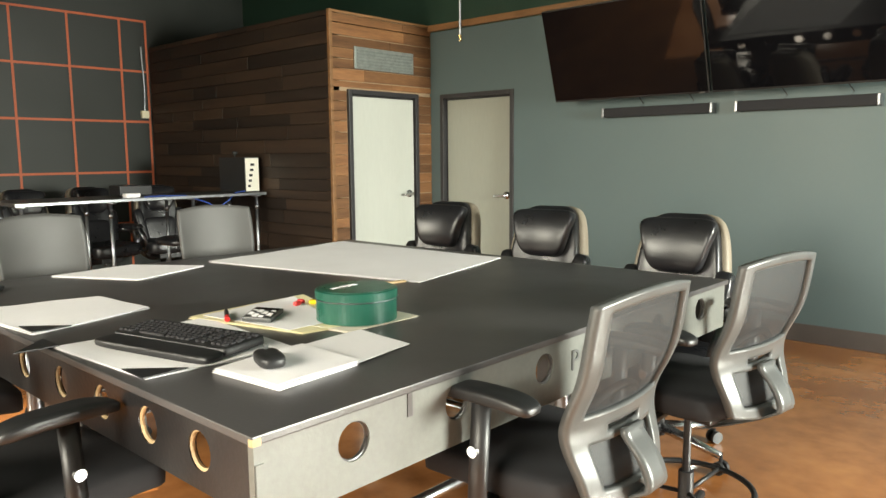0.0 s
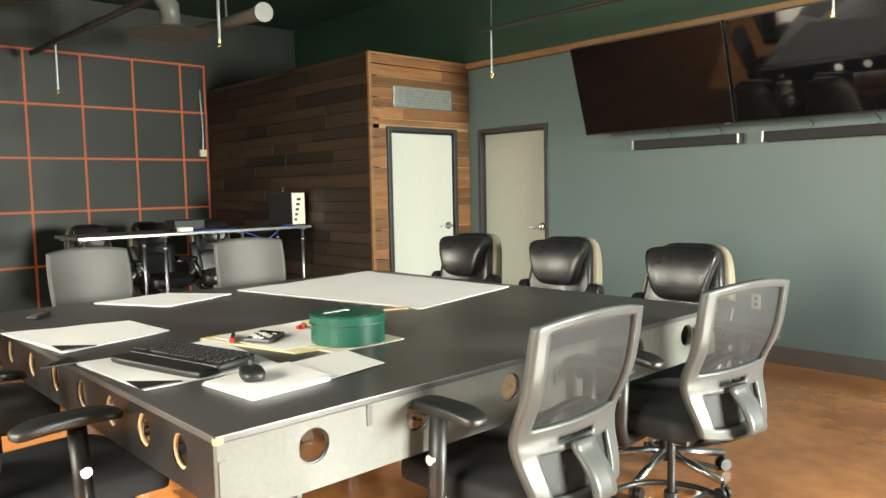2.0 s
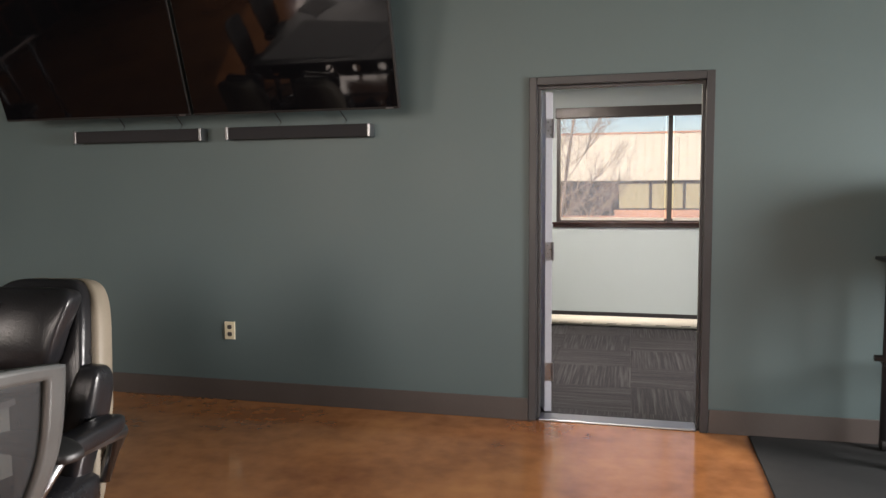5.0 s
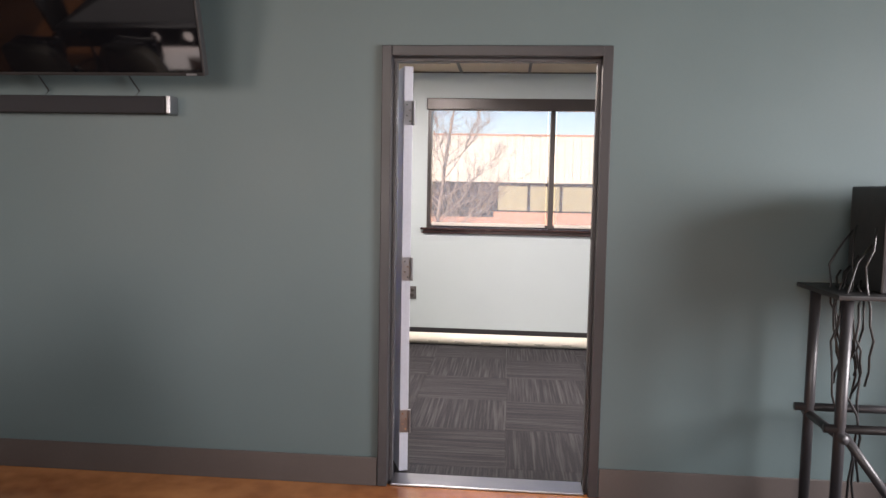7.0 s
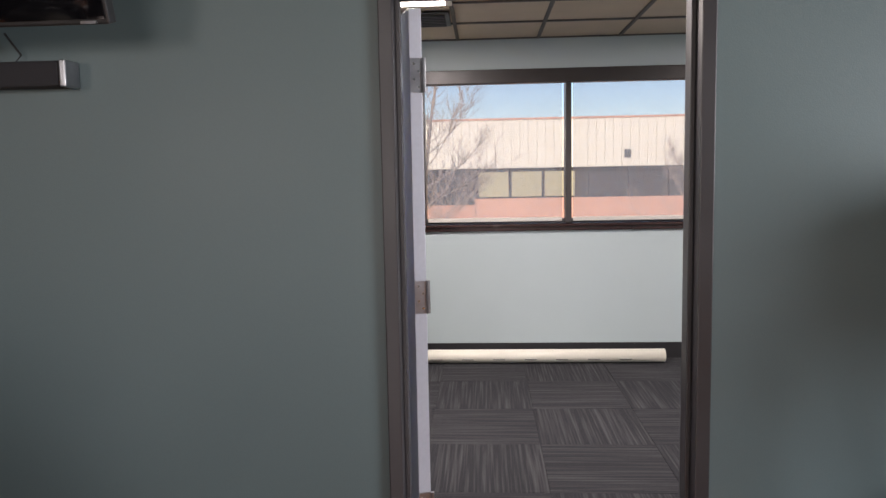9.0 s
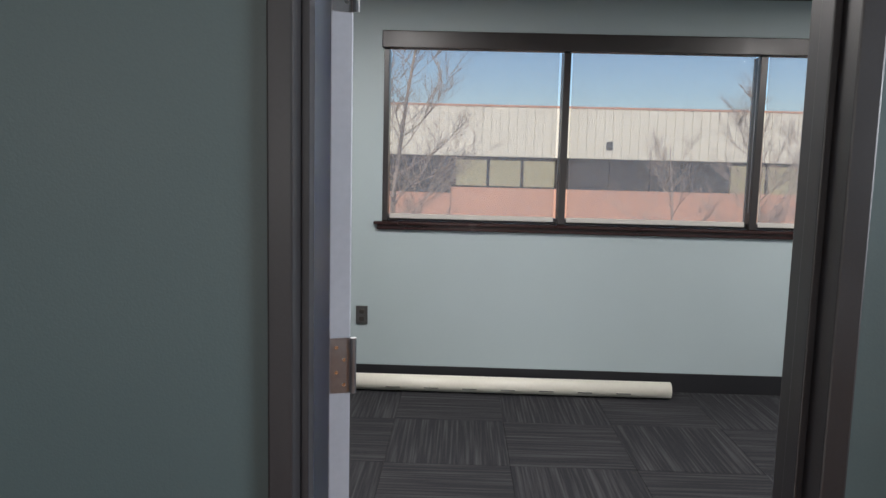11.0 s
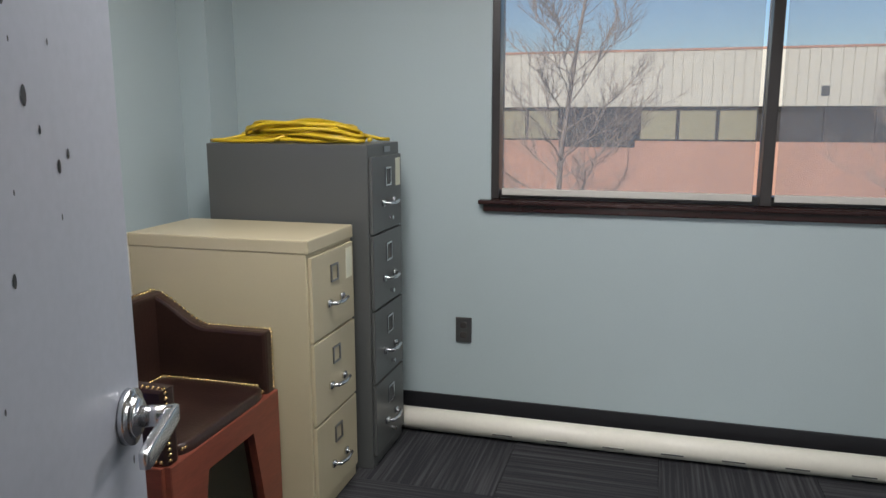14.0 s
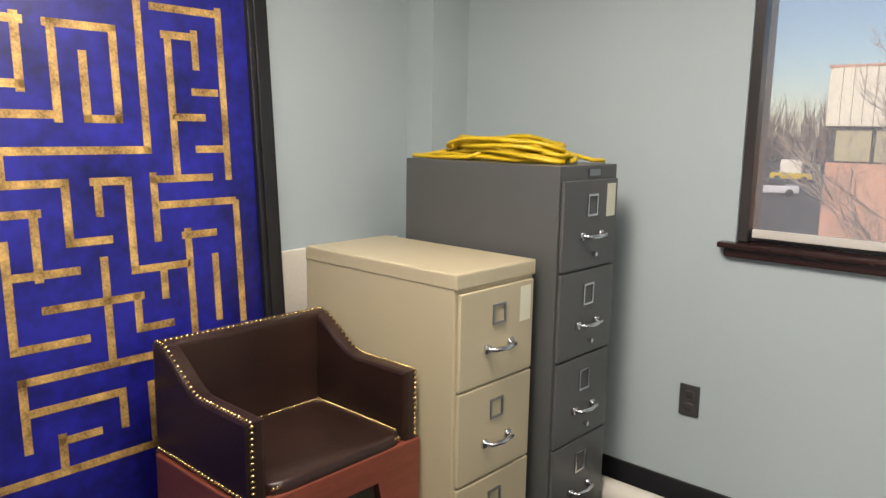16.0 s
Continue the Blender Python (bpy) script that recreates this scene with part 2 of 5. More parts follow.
M_BRICKRED = mat("salmon_brick_wall", (0.62, 0.34, 0.24), 0.75, vary=0.1, scale=0.5, grain=9)
M_DARKGLASS = mat("dark_window_glass", (0.05, 0.05, 0.055), 0.15, vary=0.3, scale=0.2, grain=2, bump=0)
M_TANPANEL = mat("tan_spandrel_panel", (0.42, 0.38, 0.24), 0.4, vary=0.08, scale=0.5, grain=6)
M_ASPHALT = mat("asphalt", (0.055, 0.055, 0.056), 0.85, vary=0.2, scale=0.3, grain=30)
M_BARK = mat("pale_bark", (0.42, 0.34, 0.28), 0.8, vary=0.25, scale=4, grain=30)

# carpet tiles: ribbed lines along one way of the tile
M_CARPET = bpy.data.materials.new("charcoal_carpet_tile")
M_CARPET.use_nodes = True
n, l = M_CARPET.node_tree.nodes, M_CARPET.node_tree.links
tc, mp, st = n.new("ShaderNodeTexCoord"), n.new("ShaderNodeMapping"), n.new("ShaderNodeTexNoise")
mp.inputs["Scale"].default_value = (84, 1.6, 1)
l.new(tc.outputs["Object"], mp.inputs["Vector"])
l.new(mp.outputs[0], st.inputs["Vector"])
st.inputs["Scale"].default_value, st.inputs["Detail"].default_value = 1.0, 3
info, addv = n.new("ShaderNodeObjectInfo"), n.new("ShaderNodeVectorMath")
shift = n.new("ShaderNodeMath")
shift.operation, shift.inputs[1].default_value = "MULTIPLY", 37.0
l.new(info.outputs["Random"], shift.inputs[0])
l.new(shift.outputs[0], mp.inputs["Location"])
rp = n.new("ShaderNodeValToRGB")
rp.color_ramp.elements[0].position, rp.color_ramp.elements[1].position = 0.45, 0.72
rp.color_ramp.elements[0].color, rp.color_ramp.elements[1].color = (0.030, 0.031, 0.035, 1), (0.074, 0.074, 0.079, 1)
l.new(st.outputs["Fac"], rp.inputs["Fac"])
l.new(rp.outputs[0], n["Principled BSDF"].inputs["Base Color"])
n["Principled BSDF"].inputs["Roughness"].default_value = 0.95
n["Principled BSDF"].inputs["Specular IOR Level"].default_value = 0.15
fz, bp = n.new("ShaderNodeTexNoise"), n.new("ShaderNodeBump")
fz.inputs["Scale"].default_value = 500
l.new(tc.outputs["Object"], fz.inputs["Vector"])
l.new(fz.outputs["Fac"], bp.inputs["Height"])
bp.inputs["Strength"].default_value, bp.inputs["Distance"].default_value = 0.6, 0.006
l.new(bp.outputs[0], n["Principled BSDF"].inputs["Normal"])


def see_through(name, color, clear, rough=0.8):
    """A woven or glazed sheet: part of the light passes straight through."""
    m = bpy.data.materials.new(name)
    m.use_nodes = True
    n, l = m.node_tree.nodes, m.node_tree.links
    b = n["Principled BSDF"]
    b.inputs["Base Color"].default_value = (*color, 1)
    b.inputs["Roughness"].default_value = rough
    tr, mix = n.new("ShaderNodeBsdfTransparent"), n.new("ShaderNodeMixShader")
    mix.inputs[0].default_value = 1 - clear
    l.new(tr.outputs[0], mix.inputs[1])
    l.new(b.outputs[0], mix.inputs[2])
    l.new(mix.outputs[0], n["Material Output"].inputs["Surface"])
    return m


M_MESH = see_through("grey_chair_mesh", (0.028, 0.029, 0.031), 0.48, 0.6)
M_SHADE = see_through("white_solar_shade", (0.70, 0.67, 0.66), 0.74, 0.9)
n, l = M_SHADE.node_tree.nodes, M_SHADE.node_tree.links
cloth, both = n.new("ShaderNodeBsdfTranslucent"), n.new("ShaderNodeMixShader")
cloth.inputs["Color"].default_value = (0.92, 0.88, 0.84, 1)
both.inputs[0].default_value = 0.7
l.new(n["Principled BSDF"].outputs[0], both.inputs[1])
l.new(cloth.outputs[0], both.inputs[2])
l.new(both.outputs[0], n["Mix Shader"].inputs[2])
M_GLASS = see_through("window_glass", (0.02, 0.02, 0.02), 0.97, 0.03)

M_SHADE_HEM = mat("pale_shade_hem", (0.60, 0.58, 0.54), 0.7, vary=0.04)
M_TBAR = mat("ceiling_grid_bar", (0.10, 0.09, 0.08), 0.5, vary=0.05)
M_STEELPLATE = mat("brushed_outlet_plate", (0.16, 0.16, 0.16), 0.4, metal=0.8, vary=0.05)
M_PAPERCREAM = mat("cream_label_paper", (0.74, 0.73, 0.58), 0.7, vary=0.04)
M_SCRATCH = mat("ochre_streak", (0.50, 0.27, 0.07), 0.6, vary=0.25, scale=30)
M_BLUE = mat("deep_blue_canvas", (0.003, 0.003, 0.040), 0.42, scale=4, grain=26, bump=0.15, color2=(0.014, 0.016, 0.32), rough_vary=0.15)
M_GOLD = mat("worn_gold_leaf", (0.13, 0.065, 0.025), 0.42, metal=0.3, scale=14, grain=130, bump=0.3, color2=(0.78, 0.50, 0.17))
M_GLOW = bpy.data.materials.new("lamp_diffuser")
M_GLOW.use_nodes = True
M_GLOW.node_tree.nodes["Principled BSDF"].inputs["Emission Color"].default_value = (1, 0.95, 0.86, 1)
M_GLOW.node_tree.nodes["Principled BSDF"].inputs["Emission Strength"].default_value = 6

# ---- conference room: structure ----
YW, T = 6.63, 0.14            # face and thickness of the wall with the screens
XG, XB, YB = -9.10, -5.567, 5.248
YO, CEIL, OC = 10.02, 3.75, 2.47
XR, YS, XOW, XOE = 4.6, -3.2, -2.05, 5.2
D0, D1, DH = -0.26, 0.70, 2.036   # opening to the office

tagged(part("floor", block(XG, XR, YS, YW + 0.02, -0.12, 0.0), M_CONCRETE), "glossy brown stained concrete floor", "floor", kind="structure")
tagged(part("ceiling", block(XG - 0.2, XR + 0.2, YS - 0.2, YW + T, CEIL, CEIL + 0.2), M_CEIL), "dark open ceiling deck with green haze in its colour", "ceiling", kind="structure")
wall("wall_north", XB - 0.1, XR, 0, 2.73, [(D0, D1, 0, DH), (-5.41, -4.48, 0, DH)], T, lambda u, v, w: (u, YW + w, v), M_TEAL, "grey-green painted wall with two doorways")
wall("wall_north_upper", XG, XR, 2.73, CEIL, [], T, lambda u, v, w: (u, YW + w, v), M_CEIL, "dark upper wall above the timber ledge, green haze coloured in")
wall("wall_west", YS, YW + T, 0, CEIL, [(1.75, 2.27, 1.07, 2.04)], 0.14, lambda u, v, w: (XG - w, u, v), M_BLACKWALL, "black wall with an orange tape grid")
wall("wall_south", XG, XR, 0, CEIL, [(-6.3, -4.1, 0.05, 3.45), (-2.2, 0.6, 1.4, 3.45)], 0.14, lambda u, v, w: (u, YS - w, v), M_TEAL, "unseen grey-green wall with window openings added for fill light")
wall("wall_east", YS - 0.14, YW + T, 0, CEIL, [(3.7, 5.95, 0.95, 2.6)], 0.14, lambda u, v, w: (XR + w, u, v), M_TEAL, "grey-green side wall with a wide window")
tagged(part("trim_ledge", block(XB, XR, YW - 0.05, YW - 0.002, 2.735, 2.80, 0.006), M_CREAMTRIM), "honey wood ledge along the wall top", "trim", kind="structure")
# the south windows are unseen; two lamps added there fill table and floor
window_light("window_fill_light", look((-5.2, YS + 0.06, 2.1), (-4.2, 0.6, -0.6)), 1.8, 2.4, 85, (1.0, 0.98, 0.95), 120)
window_light("window_fill_light", look((-0.8, YS + 0.08, 2.4), (-0.9, 0.6, -0.6)), 2.7, 2.0, 110, (1.0, 0.98, 0.95), 110)
window_light("window_fill_light", look((XR - 0.04, 4.85, 1.75), (-2.2, 2.0, 0.1)), 1.9, 1.2, 360, (0.88, 0.95, 1.0), 140)

# plank-clad room in the corner
tagged(part("wall_plank_front", block(XG, XB - 0.02, YB + 0.02, YB + 0.12, 0, 2.80), M_SHADOWBACK), "backing of the shade-toned plank wall", "wall", kind="structure")
wall("wall_plank_side", YB + 0.02, YW, 0, 2.80, [(5.50, 6.38, 0, 2.04)], 0.1, lambda u, v, w: (XB - 0.02 - w, u, v), M_GROOVE, "plank-clad wall with a door")
tagged(part("roof_plank_room", block(XG, XB - 0.02, YB + 0.12, YW, 2.62, 2.7), M_BLACKWALL), "dark lid of the plank room", "ceiling", kind="structure")

# ---- office: structure ----
tagged(part("floor_office", block(XOW, XOE, YW + 0.02, YO + 0.15, -0.12, -0.012), M_BLACKBASE), "floor slab under the carpet tiles", "floor", kind="structure")
W0, W1, WZ0, WZ1 = -0.46, 4.35, 1.06, 2.235
wall("wall_window", XOW, XOE, 0, 2.9, [(W0, W1, WZ0, WZ1)], 0.16, lambda u, v, w: (u, YO + w, v), M_OFFICE, "pale green-grey wall below and around the window band")
wall("wall_office_west", YW + T, YO, 0, 2.9, [], 0.14, lambda u, v, w: (XOW - w, u, v), M_OFFICE, "pale green-grey office side wall")
wall("wall_office_east", YW + T, YO, 0, 2.9, [], 0.14, lambda u, v, w: (XOE + w, u, v), M_OFFICE, "pale green-grey office side wall")
wall("wall_office_door", XOW, XOE, 0, 2.9, [(D0 - 0.03, D1 + 0.03, 0, DH + 0.03)], 0.02, lambda u, v, w: (u, YW + T + 0.002 + w, v), M_OFFICE, "pale green-grey office wall round the doorway")

# ---- shared shapes ----
def cushion(bm, size, m=None, e=0.35, nu=28, nv=16, bend=None):
    """Add a rounded pad of the given full size."""
    def p(c, k):
        return math.copysign(abs(c) ** k, c)
    rows = []
    for j in range(nv + 1):
        b = -math.pi / 2 + math.pi * j / nv
        ring = []
        for i in range(nu):
            a = 2 * math.pi * i / nu
            v = Vector((p(math.cos(b), e) * p(math.cos(a), e) * size[0] / 2, p(math.cos(b), e) * p(math.sin(a), e) * size[1] / 2, p(math.sin(b), e) * size[2] / 2))
            if bend:
                v = bend(v)
            ring.append(bm.verts.new(m @ v if m else v))
        rows.append(ring)
    for j in range(nv):
        for i in range(nu):
            bm.faces.new((rows[j][i], rows[j][(i + 1) % nu], rows[j + 1][(i + 1) % nu], rows[j + 1][i]))
    bmesh.ops.remove_doubles(bm, verts=bm.verts, dist=1e-5)
    return bm


def shell(surface, keep, nu, nv, thick):
    """A bent plate over u, v in 0..1 that keeps the cells for which keep(u, v) holds."""
    bm, cache = bmesh.new(), {}
    on = {(i, j) for i in range(nu) for j in range(nv) if keep((i + 0.5) / nu, (j + 0.5) / nv)}

    def vert(i, j, k):
        if (i, j, k) not in cache:
            cache[i, j, k] = bm.verts.new(surface(i / nu, j / nv, thick * (k - 0.5)))
        return cache[i, j, k]
    for i, j in on:
        bm.faces.new((vert(i, j, 1), vert(i + 1, j, 1), vert(i + 1, j + 1, 1), vert(i, j + 1, 1)))
        bm.faces.new((vert(i, j, 0), vert(i, j + 1, 0), vert(i + 1, j + 1, 0), vert(i + 1, j, 0)))
        for di, dj, a, b in ((-1, 0, (i, j + 1), (i, j)), (1, 0, (i + 1, j), (i + 1, j + 1)), (0, -1, (i, j), (i + 1, j)), (0, 1, (i + 1, j + 1), (i, j + 1))):
            if (i + di, j + dj) not in on:
                bm.faces.new((vert(*a, 0), vert(*b, 0), vert(*b, 1), vert(*a, 1)))
    return bm


def round_in(u, v, margin, r):
    """Is u, v inside a rounded square with that margin and corner radius?"""
    du, dv = abs(u - 0.5) - (0.5 - margin - r), abs(v - 0.5) - (0.5 - margin - r)
    return math.hypot(max(du, 0), max(dv, 0)) < r if max(du, dv) > 0 else True


def star_base(chair, reach, height, metal, ring=0.0):
    """Five feet with twin castors, the gas column and, on tall chairs, a foot ring."""
    for k in range(5):
        a = math.radians(72 * k + 20)
        d = Vector((math.cos(a), math.sin(a), 0))
        bm = rod(bmesh.new(), d * 0.03 + Vector((0, 0, 0.13)), d * reach + Vector((0, 0, 0.085)), 0.026, 8, 0.017)
        part("base_leg", bm, metal, chair, smooth=True)
        s = Vector((-d.y, d.x, 0))
        c = d * reach + Vector((0, 0, 0.03))
        bm = bmesh.new()
        for q in (-1, 1):
            rod(bm, c + s * 0.009 * q, c + s * 0.027 * q, 0.03, 14)
        rod(bm, c, c + Vector((0, 0, 0.06)), 0.008, 8)
        part("castor", bm, M_PLASTIC, chair)
    bm = rod(bmesh.new(), (0, 0, 0.09), (0, 0, 0.30), 0.027, 14)
    rod(bm, (0, 0, 0.28), (0, 0, height), 0.014, 12)
    part("gas_column", bm, M_PLASTIC, chair, smooth=False)
    if ring:
        pts = [(ring * math.cos(2 * math.pi * k / 36), ring * math.sin(2 * math.pi * k / 36), 0.24) for k in range(36)]
        bm = tube(bmesh.new(), pts, 0.011, 8, closed=True)
        for k in range(3):
            a = 2 * math.pi * k / 3
            rod(bm, (0.02 * math.cos(a), 0.02 * math.sin(a), 0.22), (ring * math.cos(a), ring * math.sin(a), 0.24), 0.008, 8)
        part("foot_ring", bm, M_PLASTIC, chair, smooth=True)


def mesh_chair(m, label, group):
    """A tall office chair with a framed mesh back; it faces +y."""
    ch = thing("mesh_office_chair", m, label, "chair", group)

    def back(u, v, w):
        s, t = 2 * u - 1, 2 * v - 1
        s, v = s * math.sqrt(1 - 0.16 * t * t), 0.5 + 0.5 * t * math.sqrt(1 - 0.16 * s * s)
        width = 0.205 + 0.05 * v - 0.035 * max(0, 0.35 - v)
        y = -0.285 + 0.05 * math.exp(-((v - 0.36) / 0.2) ** 2) - 0.045 * v ** 1.6 + 0.03 * s * s
        return (s * width, y + w, 0.585 + 0.535 * v)
    outer = lambda u, v: True
    upper = lambda u, v: abs(u - 0.5) < 0.41 - 0.02 * (v < 0.5) and 0.42 < v < 0.95
    lower = lambda u, v: abs(u - 0.5) < 0.36 and 0.07 < v < 0.285
    slot = lambda u, v: abs(u - 0.5) < 0.17 and abs(v - 0.345) < 0.018
    part("back_frame", shell(back, lambda u, v: outer(u, v) and not upper(u, v) and not lower(u, v) and not slot(u, v), 40, 56, 0.024), M_GREYPLASTIC, ch, "grey moulded back frame", True)
    part("back_mesh", shell(lambda u, v, w: back(u, v, w + 0.004), lambda u, v: upper(u, v) or lower(u, v), 40, 56, 0.003), M_MESH, ch, "see-through dark mesh", True)
    bm = tube(bmesh.new(), [back(0.5 + 0.30 * s, 0.50 - 0.08 * s * s, 0.03) for s in [k / 8 - 1 for k in range(17)]], 0.013, 8)
    part("lumbar_bar", bm, M_PLASTIC, ch, smooth=True)
    bm = shell(lambda u, v, w: (0.045 * (2 * u - 1), -0.275 - 0.07 * math.sin(math.pi * min(1, v * 1.1)) ** 0.8 + 0.20 * max(0, 0.45 - v) * 2 + w, 0.50 + 0.26 * v), lambda u, v: True, 4, 16, 0.016)
    part("back_spine", bm, M_GREYPLASTIC, ch, smooth=True)
    bm = cushion(bmesh.new(), (0.50, 0.50, 0.10), pose(0, 0.02, 0.62), 0.4, bend=lambda v: Vector((v.x, v.y, v.z - 0.5 * max(0, v.y - 0.12) ** 2 * 4)))
    part("seat", bm, M_FABRIC, ch, smooth=True)
    part("seat_plate", block(-0.11, 0.11, -0.15, 0.12, 0.53, 0.575, 0.01), M_PLASTIC, ch)
    for s in (-1, 1):
        bm = tube(bmesh.new(), [(s * 0.16, 0.0, 0.56), (s * 0.31, -0.04, 0.57), (s * 0.335, -0.05, 0.62), (s * 0.33, -0.06, 0.86)], 0.024, 10)
        arm = part("arm_post", bm, M_PLASTIC, ch, smooth=True)
        bm = cushion(bmesh.new(), (0.085, 0.27, 0.035), pose(s * 0.33, -0.08, 0.878), 0.5, bend=lambda v: Vector((v.x, v.y, v.z - 1.1 * max(0, abs(v.y) - 0.03) ** 2)))
        part("arm_pad", bm, M_PLASTIC, arm, smooth=True)
        bm = rod(bmesh.new(), (s * 0.345, -0.055, 0.74), (s * 0.362, -0.055, 0.74), 0.014, 14)
        part("arm_button", bm, M_CHROME, arm, "silver adjusting button")
    star_base(ch, 0.30, 0.54, M_PLASTIC, 0.23)
    return ch


def leather_chair(m, label, group, shade=None):
    """A padded executive chair; it faces +y."""
    ch = thing("executive_chair", m, label, "chair", group)
    lean = pose(0, -0.22, 0.62, 11)
    def bend(v):
        return Vector((v.x * (1 - 0.16 * max(0, v.z) / 0.4), v.y + 0.9 * v.x * v.x - 0.25 * max(0, v.z - 0.1) ** 2, v.z))
    part("backrest", cushion(bmesh.new(), (0.44, 0.15, 0.85), lean @ pose(0, 0, 0.10), 0.42, 40, 28, bend), M_LEATHER, ch, smooth=True)
    part("back_shell", cushion(bmesh.new(), (0.50, 0.12, 0.83), lean @ pose(0, -0.045, 0.115), 0.42, 32, 24, bend), shade or M_SHEENLEATHER, ch, "back shell with reflected light in its taupe colour", True)
    def head(v):
        t = (v.z + 0.14) / 0.28
        return Vector((v.x * (0.60 + 0.42 * t), v.y + 0.7 * v.x * v.x + 0.03 * math.sin(math.pi * min(1, max(0, t))), v.z))
    part("headrest", cushion(bmesh.new(), (0.40, 0.10, 0.27), lean @ pose(0, 0.078, 0.355), 0.38, 32, 20, head), M_LEATHER, ch, "stitched black leather head pad", True)
    part("lumbar_pad", cushion(bmesh.new(), (0.40, 0.10, 0.34), lean @ pose(0, 0.06, -0.02), 0.4), M_LEATHER, ch, smooth=True)
    for s in (-1, 1):
        part("side_bolster", cushion(bmesh.new(), (0.10, 0.13, 0.50), lean @ pose(s * 0.20, 0.06, 0.0, 0, s * 8), 0.5), M_LEATHER, ch, smooth=True)
        bm = tube(bmesh.new(), [(s * 0.24, -0.20, 0.50), (s * 0.31, -0.20, 0.66), (s * 0.31, 0.10, 0.68), (s * 0.30, 0.20, 0.60), (s * 0.24, 0.12, 0.45)], 0.025, 10)
        arm = part("arm_frame", bm, M_STEEL, ch, smooth=True)
        part("arm_pad", cushion(bmesh.new(), (0.09, 0.30, 0.06), pose(s * 0.31, -0.04, 0.70), 0.5), M_LEATHER, arm, smooth=True)
    part("seat", cushion(bmesh.new(), (0.54, 0.54, 0.15), pose(0, 0.04, 0.48), 0.4), M_LEATHER, ch, smooth=True)
    part("seat_plate", block(-0.12, 0.12, -0.12, 0.12, 0.34, 0.40, 0.01), M_PLASTIC, ch)
    star_base(ch, 0.33, 0.36, M_CHROME)
    return ch


# ---- doors and trim of the conference room ----
def casing(name, axis, at, u0, u1, top, out, label):
    """A door frame of three mitred boards and the stops inside the opening."""
    fr = thing(name, Matrix(), label, "door frame", kind="structure")
    w, p = 0.042, 0.014
    for nm, a, b, c, d in (("jamb", u0 - w, u0 + 0.004, 0, top + w), ("jamb", u1 - 0.004, u1 + w, 0, top + w), ("head", u0 + 0.004, u1 - 0.004, top - 0.004, top + w)):
        if axis == "y":
            bm = block(a, b, at - p, at + T + 0.036, c, d, 0.004)
        else:
            bm = block(at - 0.14, at + p, a, b, c, d, 0.004)
        part(nm, bm, M_CASING, fr)
    for a, b, c, d in ((u0 + 0.004, u0 + 0.02, 0, top - 0.02), (u1 - 0.02, u1 - 0.004, 0, top - 0.02), (u0 + 0.004, u1 - 0.004, top - 0.02, top - 0.004)):
        bm = block(a, b, at + 0.05, at + 0.10, c, d, 0.003) if axis == "y" else block(at - 0.09, at - 0.05, a, b, c, d, 0.003)
        part("stop", bm, M_CASING, fr)
    return fr


casing("door_frame_1", "y", YW, D0, D1, DH, 1, "charcoal painted frame of the office doorway")
casing("door_frame_2", "y", YW, -5.39, -4.50, 2.035, 1, "charcoal painted frame of a closed door")
casing("door_frame_3", "x", XB, 5.50, 6.38, 2.035, 1, "charcoal painted frame in the plank wall")


def lever(parent, m):
    """A round rose with a lever handle."""
    bm = rod(bmesh.new(), (0, 0, 0), (0, -0.012, 0), 0.039, 24)
    rod(bm, (0, -0.012, 0), (0, -0.02, 0), 0.031, 24, 0.024)
    rod(bm, (0, -0.02, 0), (0, -0.062, 0), 0.015, 16)
    cushion(bm, (0.142, 0.015, 0.028), pose(-0.054, -0.062, -0.004, 0, -4), 0.3)
    bm.transform(m)
    return part("lever_handle", bm, M_CHROME, parent, "satin chrome lever handle", True)


d2 = thing("door_2", Matrix(), "closed grey-white flush door in the green wall", "door", kind="structure")
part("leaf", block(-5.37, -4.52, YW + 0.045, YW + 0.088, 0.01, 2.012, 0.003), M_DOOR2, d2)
lever(d2, pose(-4.575, YW + 0.043, 1.03))
d3 = thing("door_3", Matrix(), "closed grey-white flush door in the plank wall", "door", kind="structure")
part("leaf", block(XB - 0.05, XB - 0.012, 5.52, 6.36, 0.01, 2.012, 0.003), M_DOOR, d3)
lever(d3, pose(XB - 0.012, 6.28, 1.04, 0, 0, 90))

for nm, a, b in (("baseboard_1", -4.44, D0 - 0.045), ("baseboard_2", D1 + 0.045, XR)):
    tagged(part(nm, block(a, b, YW - 0.012, YW - 0.001, 0.0, 0.14, 0.004), M_BASE), "brown rubber baseboard", "baseboard", kind="structure")
tagged(part("threshold", block(D0 + 0.02, D1 - 0.02, YW + 0.0, YW + T, 0.001, 0.012, 0.004), M_STEEL), "metal threshold strip", "threshold", kind="structure")

# orange tape grid on the black wall
grid = thing("tape_grid", Matrix(), "orange tape grid on the black wall", "wall tape")
for k in range(13):
    y = 4.894 - 0.606 * k
    part("tape_strip", block(XG + 0.001, XG + 0.004, y - 0.013, y + 0.013, 0.02, 3.12), M_ORANGE, grid)
part("tape_strip", block(XG + 0.001, XG + 0.004, 5.205, 5.231, 0.5, 3.12), M_ORANGE, grid)
for z in (3.11, 2.50, 1.885, 1.265, 0.64):
    for y0, y1 in ((YS + 0.1, 1.70), (2.33, 5.23)) if 1.05 < z < 2.1 else ((YS + 0.1, 5.23),):
        part("tape_strip", block(XG + 0.0045, XG + 0.007, y0, y1, z - 0.013, z + 0.013), M_ORANGE, grid)
